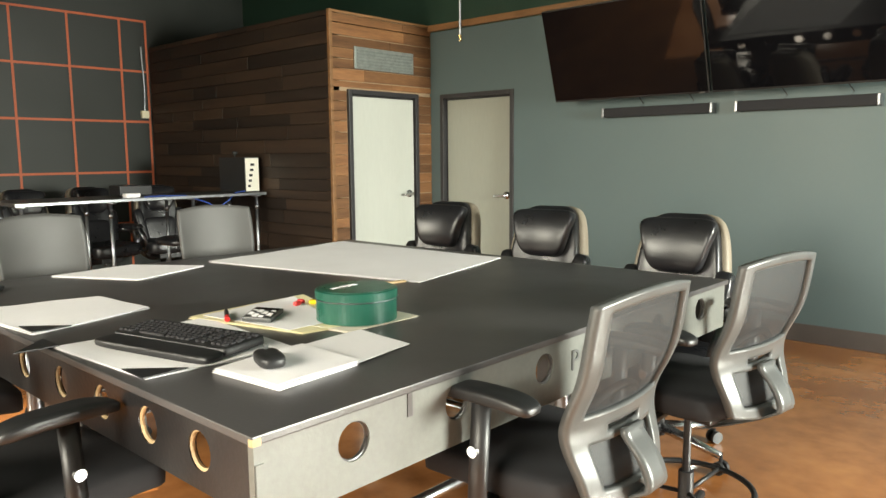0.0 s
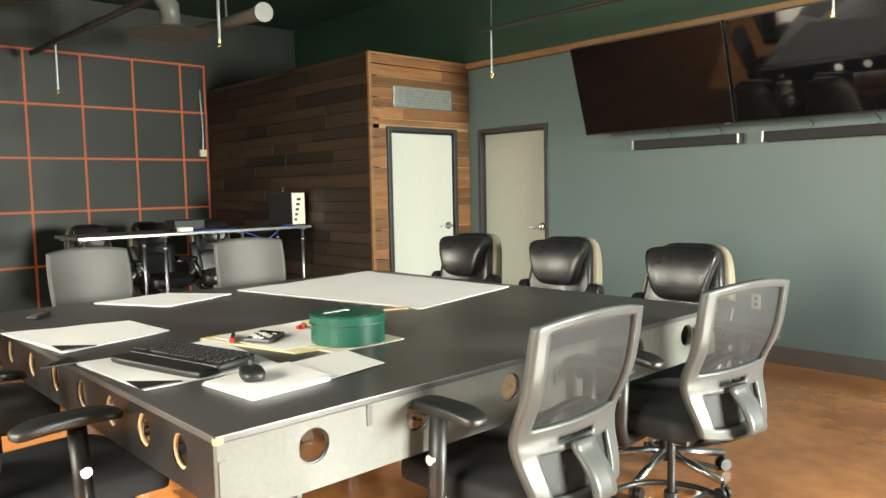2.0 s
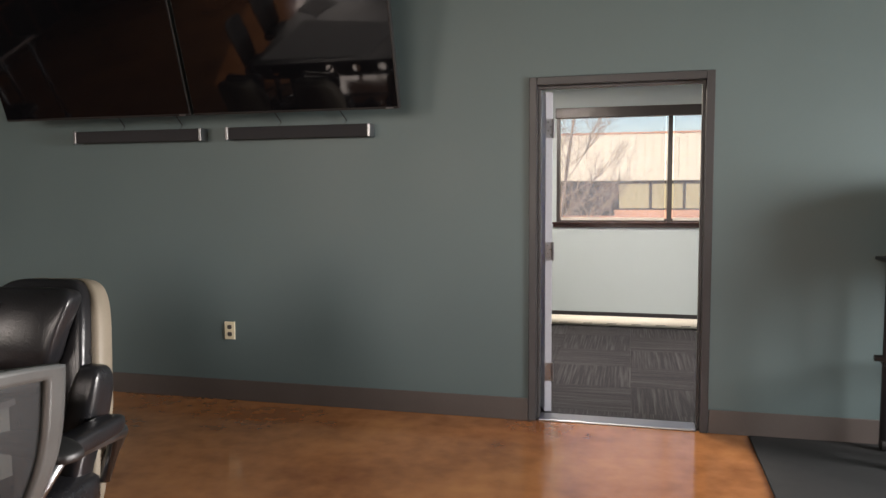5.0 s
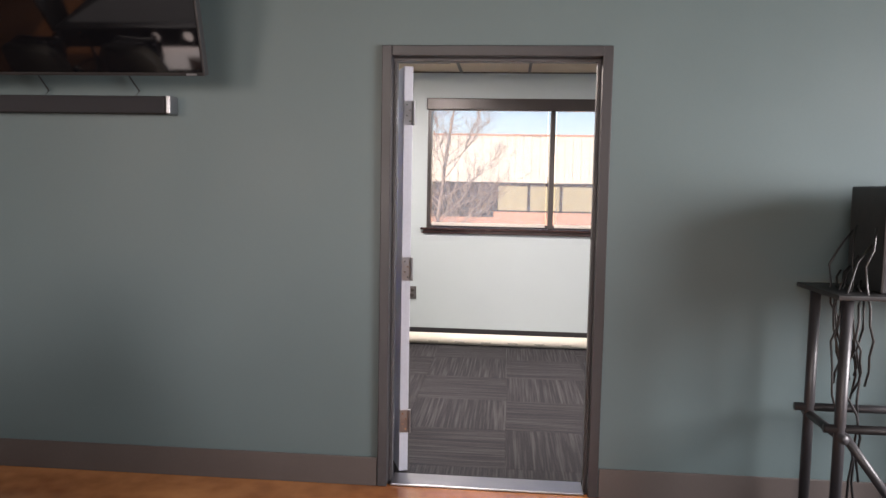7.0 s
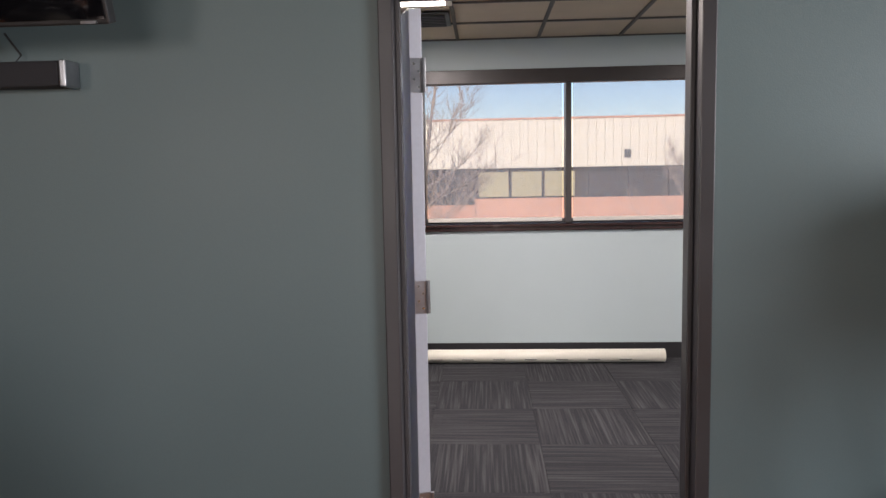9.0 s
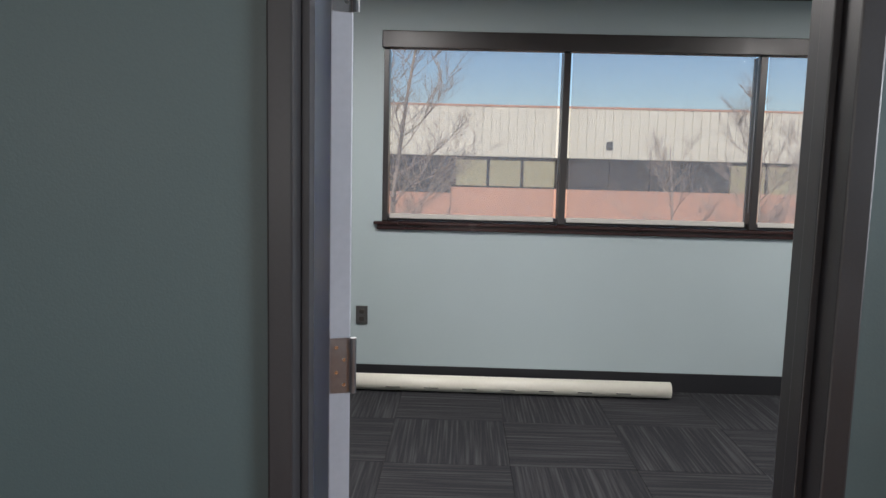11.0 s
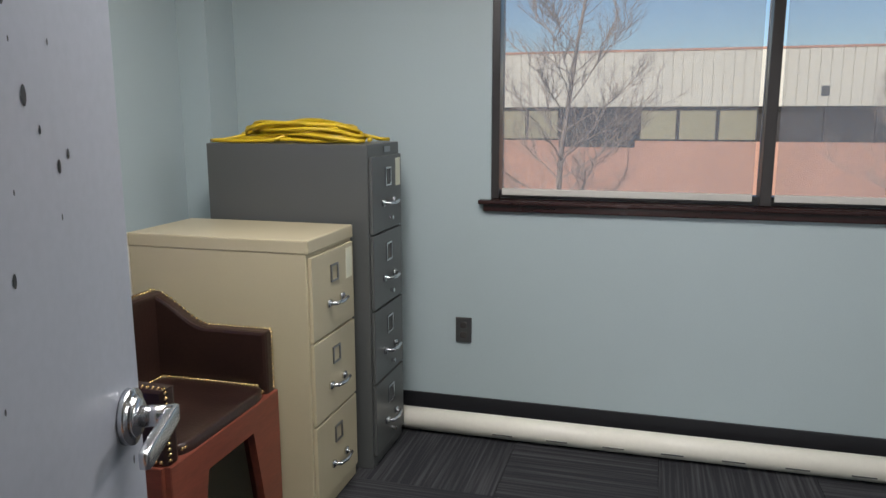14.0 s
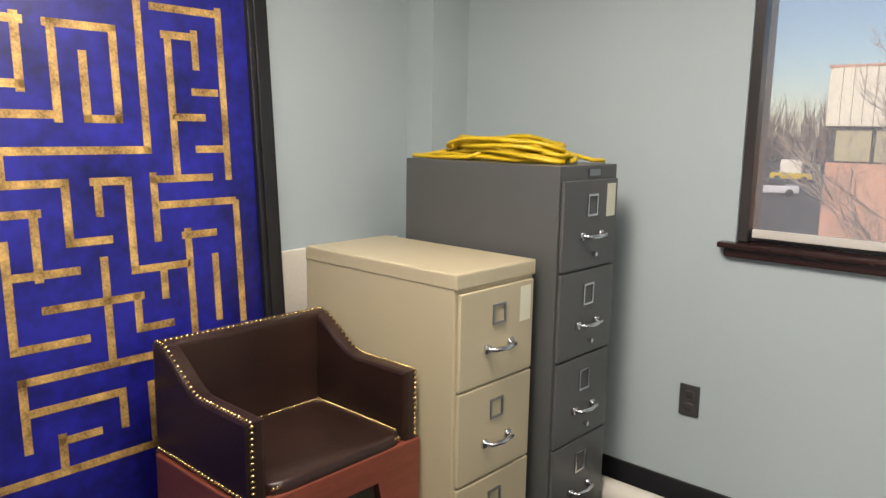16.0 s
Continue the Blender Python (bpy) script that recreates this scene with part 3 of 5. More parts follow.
wi = thing("window_1", Matrix(), "small framed interior window with a lit room behind", "window", kind="structure")
for a, b, c, d in ((1.69, 1.75, 1.01, 2.10), (2.27, 2.33, 1.01, 2.10), (1.75, 2.27, 1.01, 1.07), (1.75, 2.27, 2.04, 2.10)):
    part("window_frame", block(XG - 0.1, XG + 0.02, a, b, c, d, 0.004), M_TANPANEL, wi)
part("pane", block(XG - 0.08, XG - 0.074, 1.75, 2.27, 1.07, 2.04), M_GLASS, wi)
room = tagged(part("wall_next_room", block(XG - 1.6, XG - 1.5, 0.2, 4.2, 0, 3.0), M_CREAMPANEL), "cream wall of the lit next room", "wall", kind="structure")
window_light("next_room_lamp", look((XG - 0.5, 2.0, 2.9), (XG - 1.4, 2.0, 1.4)), 0.5, 0.5, 40, (1.0, 0.86, 0.6))

# vent over the plank-wall door
vent = thing("wall_vent", Matrix(), "galvanised rectangular air grille on the planks", "vent")
part("frame", block(XB + 0.001, XB + 0.016, 5.54, 6.345, 2.275, 2.485, 0.004), M_DIAMOND, vent)
for k in range(6):
    part("slat", block(XB + 0.016, XB + 0.026, 5.57, 6.315, 2.293 + 0.03 * k, 2.312 + 0.03 * k, 0.003, 1), M_DIAMOND, vent)

# ---- screens and sound bars ----
for x0, x1 in ((-3.78, -2.385), (-2.365, -1.02)):
    sc = thing("wall_screen", pose((x0 + x1) / 2, 6.335, 1.89, 17.8), "large black flat television tilted down from the wall", "television", "wall screens")
    w = (x1 - x0) / 2
    part("housing", block(-w, w, 0.004, 0.05, 0, 0.785, 0.006), M_PLASTIC, sc)
    part("screen", block(-w + 0.009, w - 0.009, -0.002, 0.003, 0.016, 0.776), M_SCREEN, sc, "glossy black glass")
    part("badge", block(w - 0.08, w - 0.035, -0.003, 0.003, 0.004, 0.011), M_STEEL, sc)
    bm = block(-0.25, 0.25, 0.05, 0.075, 0.2, 0.62)
    put(bm, -0.2, -0.16, 0.07, 0.388, 0.25, 0.30)
    put(bm, 0.16, 0.2, 0.07, 0.388, 0.25, 0.30)
    part("wall_mount", bm, M_PLASTIC, sc)
for x0, x1 in ((-3.44, -2.45), (-2.275, -1.275)):
    sb = thing("sound_bar", Matrix(), "long slim black sound bar fixed under the screens", "sound bar", "sound bars")
    part("body", block(x0 + 0.02, x1 - 0.02, YW - 0.085, YW - 0.012, 1.752, 1.832, 0.01), M_FABRIC, sb)
    for a in (x0, x1 - 0.022):
        part("end_cap", block(a, a + 0.022, YW - 0.087, YW - 0.002, 1.750, 1.834, 0.005), M_STEEL, sb, "silver end cap")
    for f in (0.35, 0.8):
        x = x0 + f * (x1 - x0)
        bm = tube(bmesh.new(), [(x, YW - 0.03, 1.83), (x + 0.02, YW - 0.02, 1.86), (x - 0.03, YW - 0.02, 1.93)], 0.004, 6)
        part("cable", bm, M_PLASTIC, sb)


def outlet(m, plate, hole, label):
    o = thing("wall_outlet", m, label, "outlet")
    part("plate", block(-0.038, 0.038, -0.008, 0, -0.06, 0.06, 0.003), plate, o)
    for z in (-0.024, 0.024):
        part("socket", cushion(bmesh.new(), (0.034, 0.008, 0.03), pose(0, -0.008, z), 0.6, 16, 8), hole, o)
    return o


outlet(pose(-2.33, YW - 0.001, 0.478), M_CREAMPLATE, M_OUTLETDARK, "cream double outlet on the green wall")

# ---- pipes, sockets and air diffuser under the ceiling ----
pipe = thing("ceiling_conduit", Matrix(), "black conduit slung under the ceiling", "conduit", "conduits")
part("pipe", rod(bmesh.new(), (-4.55, 5.76, 2.875), (3.0, 5.76, 2.875), 0.02, 10), M_CASING, pipe)
for x in (-4.4, -1.5, 1.5):
    part("hanger", rod(bmesh.new(), (x, 5.76, 2.875), (x, 5.76, CEIL + 0.01), 0.008, 8), M_CASING, pipe)
pipe = thing("ceiling_conduit", Matrix(), "black conduit slung under the ceiling", "conduit", "conduits")
part("pipe", rod(bmesh.new(), (-8.7, 3.07, 3.0), (-4.2, 3.26, 3.02), 0.03, 10), M_CASING, pipe)
for x, y in ((-8.0, 3.10), (-5.0, 3.226)):
    part("hanger", rod(bmesh.new(), (x, y, 3.0), (x, y, CEIL + 0.01), 0.008, 8), M_CASING, pipe)
for x, y, z, top in ((-4.66, 3.24, 2.47, 3.02), (-4.40, 5.76, 2.43, 2.875), (-1.49, 5.76, 2.45, 2.875), (-7.95, 3.10, 2.47, 3.0)):
    s = thing("sprinkler_drop", Matrix(), "thin pipe drop with a brass sprinkler head", "sprinkler", "sprinkler drops")
    part("drop", rod(bmesh.new(), (x, y, z + 0.05), (x, y, top), 0.011, 10), M_STEEL, s)
    bm = rod(bmesh.new(), (x, y, z + 0.05), (x, y, z + 0.02), 0.016, 12, 0.01)
    rod(bm, (x, y, z), (x, y, z + 0.004), 0.018, 12)
    for q in (-1, 1):
        rod(bm, (x + 0.012 * q, y, z + 0.03), (x + 0.004 * q, y, z), 0.003, 6)
    part("head", bm, M_BRASS, s, "small brass sprinkler head")
df = thing("air_diffuser", Matrix(), "round dark ceiling air diffuser on a bent duct", "air diffuser")
for k in range(4):
    r = 0.36 - 0.08 * k
    part("cone", rod(bmesh.new(), (-6.34, 3.61, 2.88 + 0.02 * k), (-6.34, 3.61, 2.90 + 0.02 * k), r, 32, r - 0.05), M_APRON, df)
part("duct", tube(bmesh.new(), [(-6.34, 3.61, 2.94), (-6.34, 3.61, 3.12), (-6.45, 3.55, 3.28), (-6.9, 3.3, 3.38), (-8.2, 2.6, 3.42)], 0.09, 14), M_APRON, df, smooth=True)
dk = thing("ceiling_duct", Matrix(), "dark round pipe ending under the ceiling", "duct")
part("pipe", rod(bmesh.new(), (-7.2, 4.30, 3.13), (-5.3, 3.96, 2.93), 0.06, 14), M_APRON, dk)
part("end_flange", rod(bmesh.new(), (-5.34, 3.967, 2.934), (-5.28, 3.956, 2.928), 0.08, 16), M_APRON, dk)
part("hanger", rod(bmesh.new(), (-6.3, 4.14, 3.03), (-6.3, 4.14, CEIL + 0.01), 0.01, 8), M_APRON, dk)
br = thing("ceiling_brace", Matrix(), "dark pipe brace under the roof deck by the ledge", "pipe")
part("pipe", rod(bmesh.new(), (-0.33, YW - 0.02, 2.72), (-0.62, 5.2, 3.2), 0.05, 12), M_CASING, br)
part("end_collar", rod(bmesh.new(), (-0.33, YW - 0.005, 2.715), (-0.345, YW - 0.08, 2.745), 0.062, 12), M_CASING, br)
part("hanger", rod(bmesh.new(), (-0.62, 5.2, 3.2), (-0.62, 5.2, CEIL + 0.01), 0.012, 8), M_CASING, br)

# ---- the big table ----
TX0, TX1, TY0, TY1, TZ = -3.45, -1.155, 1.43, 3.64, 0.93
tb = thing("work_table", Matrix(), "large black counter-height table with holed board aprons", "table")
part("tabletop", block(TX0, TX1, TY0, TY1, TZ - 0.018, TZ, 0.003), M_TABLE, tb)


def holed(u0, u1, holes, r, place, thick=0.018, depth=0.17):
    """An apron board with round holes cut through it."""
    bm = bmesh.new()
    z0, z1, zc, n = TZ - 0.02 - depth, TZ - 0.0185, TZ - 0.085, 20
    spans, edge = [], u0
    for c in holes:
        spans.append((edge, c - 0.08, None))
        spans.append((c - 0.08, c + 0.08, c))
        edge = c + 0.08
    spans.append((edge, u1, None))
    for a, b, c in spans:
        if c is None:
            q = [[bm.verts.new(place(u, w, z)) for u, z in ((a, z0), (b, z0), (b, z1), (a, z1))] for w in (0, thick)]
            bm.faces.new(q[0]), bm.faces.new(q[1][::-1])
            for i in range(4):
                bm.faces.new((q[0][i], q[1][i], q[1][(i + 1) % 4], q[0][(i + 1) % 4]))
            continue
        corners = [math.atan2(b, a) % (2 * math.pi) for a in (-0.08, 0.08) for b in (z1 - zc, z0 - zc)]
        angles = sorted([2 * math.pi * (k + 0.5) / 20 for k in range(20)] + corners)
        n, rim = len(angles), []
        for w in (0, thick):
            inner, outer = [], []
            for t in angles:
                cx, cz = math.cos(t), math.sin(t)
                inner.append(bm.verts.new(place(c + r * cx, w, zc + r * cz)))
                f = min(0.08 / max(1e-6, abs(cx)), ((z1 - zc) if cz > 0 else (zc - z0)) / max(1e-6, abs(cz)))
                outer.append(bm.verts.new(place(c + f * cx, w, zc + f * cz)))
            for k in range(n):
                bm.faces.new((inner[k], outer[k], outer[(k + 1) % n], inner[(k + 1) % n]))
            rim.append((inner, outer))
        for k in range(n):
            for j in (0, 1):
                bm.faces.new((rim[0][j][k], rim[1][j][k], rim[1][j][(k + 1) % n], rim[0][j][(k + 1) % n]))
    bmesh.ops.remove_doubles(bm, verts=bm.verts, dist=1e-4)
    bmesh.ops.recalc_face_normals(bm, faces=bm.faces)
    return bm


hy = (1.68, 2.005, 2.37, 2.72, 3.05, 3.40)
hx = (-3.22, -2.92, -2.62, -2.34, -2.07, -1.82, -1.585, -1.365)
# light and shade on the aprons set by colour: grey sides, near-black ends
part("apron", holed(TY0 + 0.01, TY1 - 0.01, hy, 0.043, lambda u, w, z: (TX1 - 0.012 - w, u, z)), M_APRON, tb, "apron board with round holes, in a lit grey tone")
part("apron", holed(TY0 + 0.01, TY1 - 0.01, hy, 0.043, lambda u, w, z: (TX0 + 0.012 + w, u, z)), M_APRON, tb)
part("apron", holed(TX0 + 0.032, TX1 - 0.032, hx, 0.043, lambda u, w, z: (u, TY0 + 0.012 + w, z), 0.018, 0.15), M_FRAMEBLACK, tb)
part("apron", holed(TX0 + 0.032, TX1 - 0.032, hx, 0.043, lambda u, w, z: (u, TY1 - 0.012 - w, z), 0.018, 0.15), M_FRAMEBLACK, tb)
for c in hx:
    bm = tube(bmesh.new(), [(c + 0.0435 * math.cos(2 * math.pi * k / 20), TY0 + 0.021, TZ - 0.085 + 0.0435 * math.sin(2 * math.pi * k / 20)) for k in range(20)], 0.006, 6, closed=True)
    part("hole_rim", bm, M_RAW, tb, "raw plywood hole edge")
for c in hy:
    bm = tube(bmesh.new(), [(TX1 - 0.021, c + 0.0435 * math.cos(2 * math.pi * k / 20), TZ - 0.085 + 0.0435 * math.sin(2 * math.pi * k / 20)) for k in range(20)], 0.005, 6, closed=True)
    part("hole_rim", bm, M_TABLE, tb, "dark painted hole edge")
part("chipped_corner", block(TX1 - 0.013, TX1 + 0.001, TY0 - 0.001, TY0 + 0.02, TZ - 0.020, TZ - 0.004, 0.003), M_RAW, tb, "chipped raw wood corner")
part("chipped_corner", block(TX1 - 0.034, TX1 - 0.008, TY0 + 0.006, TY0 + 0.03, TZ - 0.195, TZ - 0.17, 0.004), M_RAW, tb)
part("corner_joint", block(TX1 - 0.0125, TX1 - 0.009, TY0 + 0.012, TY0 + 0.03, TZ - 0.15, TZ - 0.06), M_APRON, tb)
part("corner_joint", block(TX1 - 0.0125, TX1 - 0.0095, 1.835, 1.85, TZ - 0.075, TZ - 0.02), M_TABLE, tb)
for x in (-3.1, -1.62):
    for y in (1.8, 3.25):
        bm = block(x - 0.18, x + 0.18, y - 0.009, y + 0.009, 0.22, 0.78, 0.002)
        part("support_board", bm, M_TABLE, tb)
        bm = rod(bmesh.new(), (x, y - 0.09, 0.012), (x, y - 0.09, TZ - 0.02), 0.03, 16)
        rod(bm, (x, y - 0.09, 0.0), (x, y - 0.09, 0.02), 0.07, 20)
        part("leg", bm, M_STEEL, tb, "steel tube leg", True)
for y in (1.71, 3.16):
    part("stretcher", rod(bmesh.new(), (-3.1, y, 0.30), (-1.62, y, 0.30), 0.02, 12), M_CHROME, tb, "chrome cross tube", True)
for x in (-3.1, -1.62):
    part("stretcher", rod(bmesh.new(), (x, 1.71, 0.33), (x, 3.16, 0.33), 0.02, 12), M_CHROME, tb, "", True)
    part("clamp", block(x - 0.05, x + 0.05, 1.64, 1.76, 0.70, 0.80, 0.012), M_CREAMPANEL, tb, "cream plastic clamp")
# raised letters on the apron
for ch, y in (("P", 2.50), ("P", 2.565)):
    cu = bpy.data.curves.new("letter", "FONT")
    cu.body, cu.size, cu.extrude = ch, 0.085, 0.002
    tmp = bpy.data.objects.new("letter", cu)
    me = bpy.data.meshes.new_from_object(tmp)
    bpy.data.objects.remove(tmp)
    me.materials.append(M_GREYPLASTIC)
    ob = new("letter", me)
    ob.parent = tb
    ob.matrix_local = pose(TX1 - 0.0105, y, TZ - 0.12, 90, 0, 90)


# ---- things on the table ----
def papers(name, corners, label, count=1, z=TZ, material=None, lift=0.0015, category="paper"):
    """A small pile of sheets with uneven edges; corners in x and y."""
    st = thing(name, Matrix(), label, category)
    rnd = random.Random(len(label))
    for k in range(count):
        bm = bmesh.new()
        a, b, c, d = [Vector((x + rnd.uniform(-1, 1) * 0.006 * (k > 0), y + rnd.uniform(-1, 1) * 0.006 * (k > 0))) for x, y in corners]
        nu, nv = 14, 14
        rows = []
        for j in range(nv + 1):
            row = []
            for i in range(nu + 1):
                u, v = i / nu, j / nv
                p = (a * (1 - u) + b * u) * (1 - v) + (d * (1 - u) + c * u) * v
                e = max(abs(2 * u - 1), abs(2 * v - 1))
                h = 0.004 * (noise.noise(Vector((p.x * 6, p.y * 6, k))) + 0.4) * e ** 4 if k == count - 1 else 0
                row.append(bm.verts.new((p.x, p.y, z + lift * (k + 1) + max(0, h))))
            rows.append(row)
        for j in range(nv):
            for i in range(nu):
                bm.faces.new((rows[j][i], rows[j][i + 1], rows[j + 1][i + 1], rows[j + 1][i]))
        r = bmesh.ops.extrude_face_region(bm, geom=list(bm.faces))
        for v in [q for q in r["geom"] if isinstance(q, bmesh.types.BMVert)]:
            v.co.z -= lift * 0.8
        bmesh.ops.recalc_face_normals(bm, faces=bm.faces)
        part("sheet", bm, material or M_PAPER, st)
    return st


papers("drawing_sheet", ((-3.25, 2.57), (-2.06, 2.80), (-2.24, 3.56), (-3.40, 3.53)), "large white drawing sheets flat on the table", 2, category="drawing")
papers("paper_stack", ((-3.38, 1.90), (-3.00, 2.10), (-3.14, 2.48), (-3.52 + 0.09, 2.28)), "white sheets near the table edge", 3)
papers("paper_stack", ((-2.30, 1.46), (-2.41, 1.86), (-2.75, 1.83), (-2.84, 1.40)), "white printed sheets with a dark underside", 3)
papers("desk_pad", ((-1.64, 1.47), (-1.61, 1.86), (-2.12, 1.90), (-2.10, 1.44)), "paper desk pad with dark corners under the keyboard", 2)
papers("note_pad", ((-1.72, 1.97), (-1.68, 2.17), (-2.20, 2.33), (-2.16, 1.86)), "pale yellow pad with loose sheets", 3, material=mat("pale_yellow_paper", (0.75, 0.68, 0.42), 0.7, vary=0.06))
papers("note_sheet", ((-1.77, 1.96), (-1.76, 2.12), (-2.18, 2.28), (-2.14, 1.90)), "white sheet lying on the yellow pad", 1, z=TZ + 0.005)
papers("paper_stack", ((-1.34, 1.62), (-1.36, 1.86), (-1.60, 1.88), (-1.57, 1.60)), "thick stack of white sheets under the mouse", 8)
papers("loose_sheet", ((-1.36, 1.84), (-1.40, 2.08), (-1.62, 2.10), (-1.60, 1.84)), "creased loose sheet beside the stack", 1, z=TZ + 0.003)
papers("kraft_sheet", ((-1.63, 2.06), (-1.63, 2.34), (-1.93, 2.36), (-1.90, 2.02)), "cream folded sheet under the tin", 2, material=mat("cream_paper", (0.72, 0.66, 0.55), 0.7, vary=0.06))
bt = thing("wood_batten", Matrix(), "thin raw wood strip on the table", "batten")
part("strip", block(-0.16, 0.16, -0.012, 0.012, 0, 0.008, 0.002, m=pose(-2.16, 2.62, TZ + 0.001, 0, 0, 74)), M_RAW, bt)
for x, y, a in ((-1.64, 1.47, 0), (-2.10, 1.44, 90), (-2.32, 1.47, 0)):
    cn = thing("pad_corner", pose(x, y, TZ + 0.006, 0, 0, a), "black triangular desk pad corner", "desk pad corner", "desk pad corners")
    part("corner", slab(bmesh.new(), ((0.012, -0.012), (0.01, 0.10), (-0.10, -0.01)), 0, 0.004, 0.001), M_PLASTIC, cn)

tin = thing("round_tin", pose(-1.75, 2.20, TZ + 0.006), "round dark green metal tin with a lid", "tin")
bm = rod(bmesh.new(), (0, 0, 0), (0, 0, 0.070), 0.124, 64)
part("body", bm, M_GREEN_TIN, tin)
bm = rod(bmesh.new(), (0, 0, 0.066), (0, 0, 0.092), 0.1265, 64)
rod(bm, (0, 0, 0.092), (0, 0, 0.095), 0.1265, 64, 0.121)
rod(bm, (0, 0, 0.0955), (0, 0, 0.0965), 0.112, 64)
lid = part("lid", bm, M_GREEN_TIN, tin)
part("lid_rim", tube(bmesh.new(), [(0.1275 * math.cos(2 * math.pi * k / 64), 0.1275 * math.sin(2 * math.pi * k / 64), 0.067) for k in range(64)], 0.0022, 6, closed=True), M_STEEL, lid)
for k, (x, w) in enumerate(((-0.075, 0.03), (-0.035, 0.035), (0.005, 0.02))):
    part("lid_mark", block(-0.035 - 0.004 * k, -0.022, x, x + w, 0.0966, 0.0974), M_PAPER, lid, "pale printed mark")

kb = thing("keyboard", pose(-1.86, 1.68, TZ + 0.006, 2, 0, 13) @ Matrix.Diagonal((0.9, 0.9, 0.9, 1)), "black wrist-rest keyboard on the desk pad", "keyboard")
part("body", cushion(bmesh.new(), (0.475, 0.17, 0.028), pose(0, 0.02, 0.016), 0.16, 40, 12), M_PLASTIC, kb, "", True)
part("wrist_rest", cushion(bmesh.new(), (0.48, 0.085, 0.026), pose(0, -0.095, 0.013), 0.35, 40, 12), M_PLASTIC, kb, "", True)
key_mesh = bpy.data.meshes.new("key")
bm = block(-0.0082, 0.0082, -0.0082, 0.0082, 0, 0.008, 0.002, 1)
bm.to_mesh(key_mesh)
bm.free()
key_mesh.materials.append(M_CASING)
for r in range(6):
    for c in range(22):
        if c in (15, 18) or (r == 0 and 3 < c < 10):
            continue
        k = new("key", key_mesh)
        k.parent = kb
        k.matrix_local = pose(-0.219 + 0.0205 * c + 0.004 * (r % 3), -0.034 + 0.0205 * r + (0.006 if r == 5 else 0), 0.028)
        if r == 0 and c == 3:
            k.matrix_local = pose(-0.085, -0.034, 0.028) @ Matrix.Diagonal((6.5, 1, 1, 1))
ms = thing("computer_mouse", pose(-1.49, 1.70, TZ + 0.013, 0, 0, 70), "black computer mouse on the paper stack", "mouse")
part("body", cushion(bmesh.new(), (0.064, 0.115, 0.034), pose(0, 0, 0.016), 0.62, 28, 16), M_PLASTIC, ms, "", True)
part("scroll_wheel", rod(bmesh.new(), (-0.004, 0.03, 0.038), (0.004, 0.03, 0.038), 0.008, 14), M_GREYPLASTIC, ms)
cl = thing("calculator", pose(-1.965, 2.005, TZ + 0.010, 0, 4, 40), "silver pocket calculator on the pad", "calculator")
part("case", block(-0.045, 0.045, -0.075, 0.075, 0, 0.014, 0.004), M_GREYPLASTIC, cl)
part("display", block(-0.036, 0.036, 0.035, 0.062, 0.014, 0.0155), M_SCREEN, cl)
for r in range(5):
    for c in range(4):
        part("button", block(-0.036 + 0.019 * c, -0.022 + 0.019 * c, -0.066 + 0.019 * r, -0.053 + 0.019 * r, 0.014, 0.018, 0.001, 1), M_PAPER if (r + c) % 3 else M_PLASTIC, cl)
mk = thing("marker_pen", pose(-2.05, 1.93, TZ + 0.016, 0, 0, -30), "red capped marker pen on the pad", "pen")
part("barrel", rod(bmesh.new(), (-0.06, 0, 0), (0.03, 0, 0), 0.007, 12), M_PLASTIC, mk)
part("cap", rod(bmesh.new(), (0.03, 0, 0), (0.065, 0, 0), 0.0085, 12), M_RED, mk, "red cap")
for k, (x, y) in enumerate(((-2.06, 2.22), (-2.02, 2.24), (-2.04, 2.19))):
    sw = thing("wrapped_sweet", pose(x, y, TZ + 0.014, 0, 0, 50 * k), "small red and yellow wrapped sweet", "sweet", "sweets")
    part("wrapper", cushion(bmesh.new(), (0.03, 0.02, 0.016), None, 0.7, 12, 8), (M_RED, M_YELLOW, M_RED)[k], sw)
ph = thing("remote_control", pose(-3.17, 1.61, TZ + 0.001, 0, 0, 55), "slim black remote control on the table", "remote control")
part("body", block(-0.022, 0.022, -0.075, 0.075, 0, 0.014, 0.005), M_PLASTIC, ph)
part("button_pad", block(-0.014, 0.014, -0.05, 0.04, 0.0142, 0.016), M_GREYPLASTIC, ph)

# ---- chairs ----
mesh_chair(pose(-1.165, 2.35, 0, 0, 0, 90), "tall black office chair with a grey framed mesh back", "mesh chairs round the table")
src = bpy.data.objects["mesh_office_chair"]
copy_thing(src, pose(-1.105, 3.18, 0, 0, 0, 82))
copy_thing(src, pose(-2.04, 1.345, 0, 0, 0, 6))
copy_thing(src, pose(-3.0, 1.33, 0, 0, 0, -5))


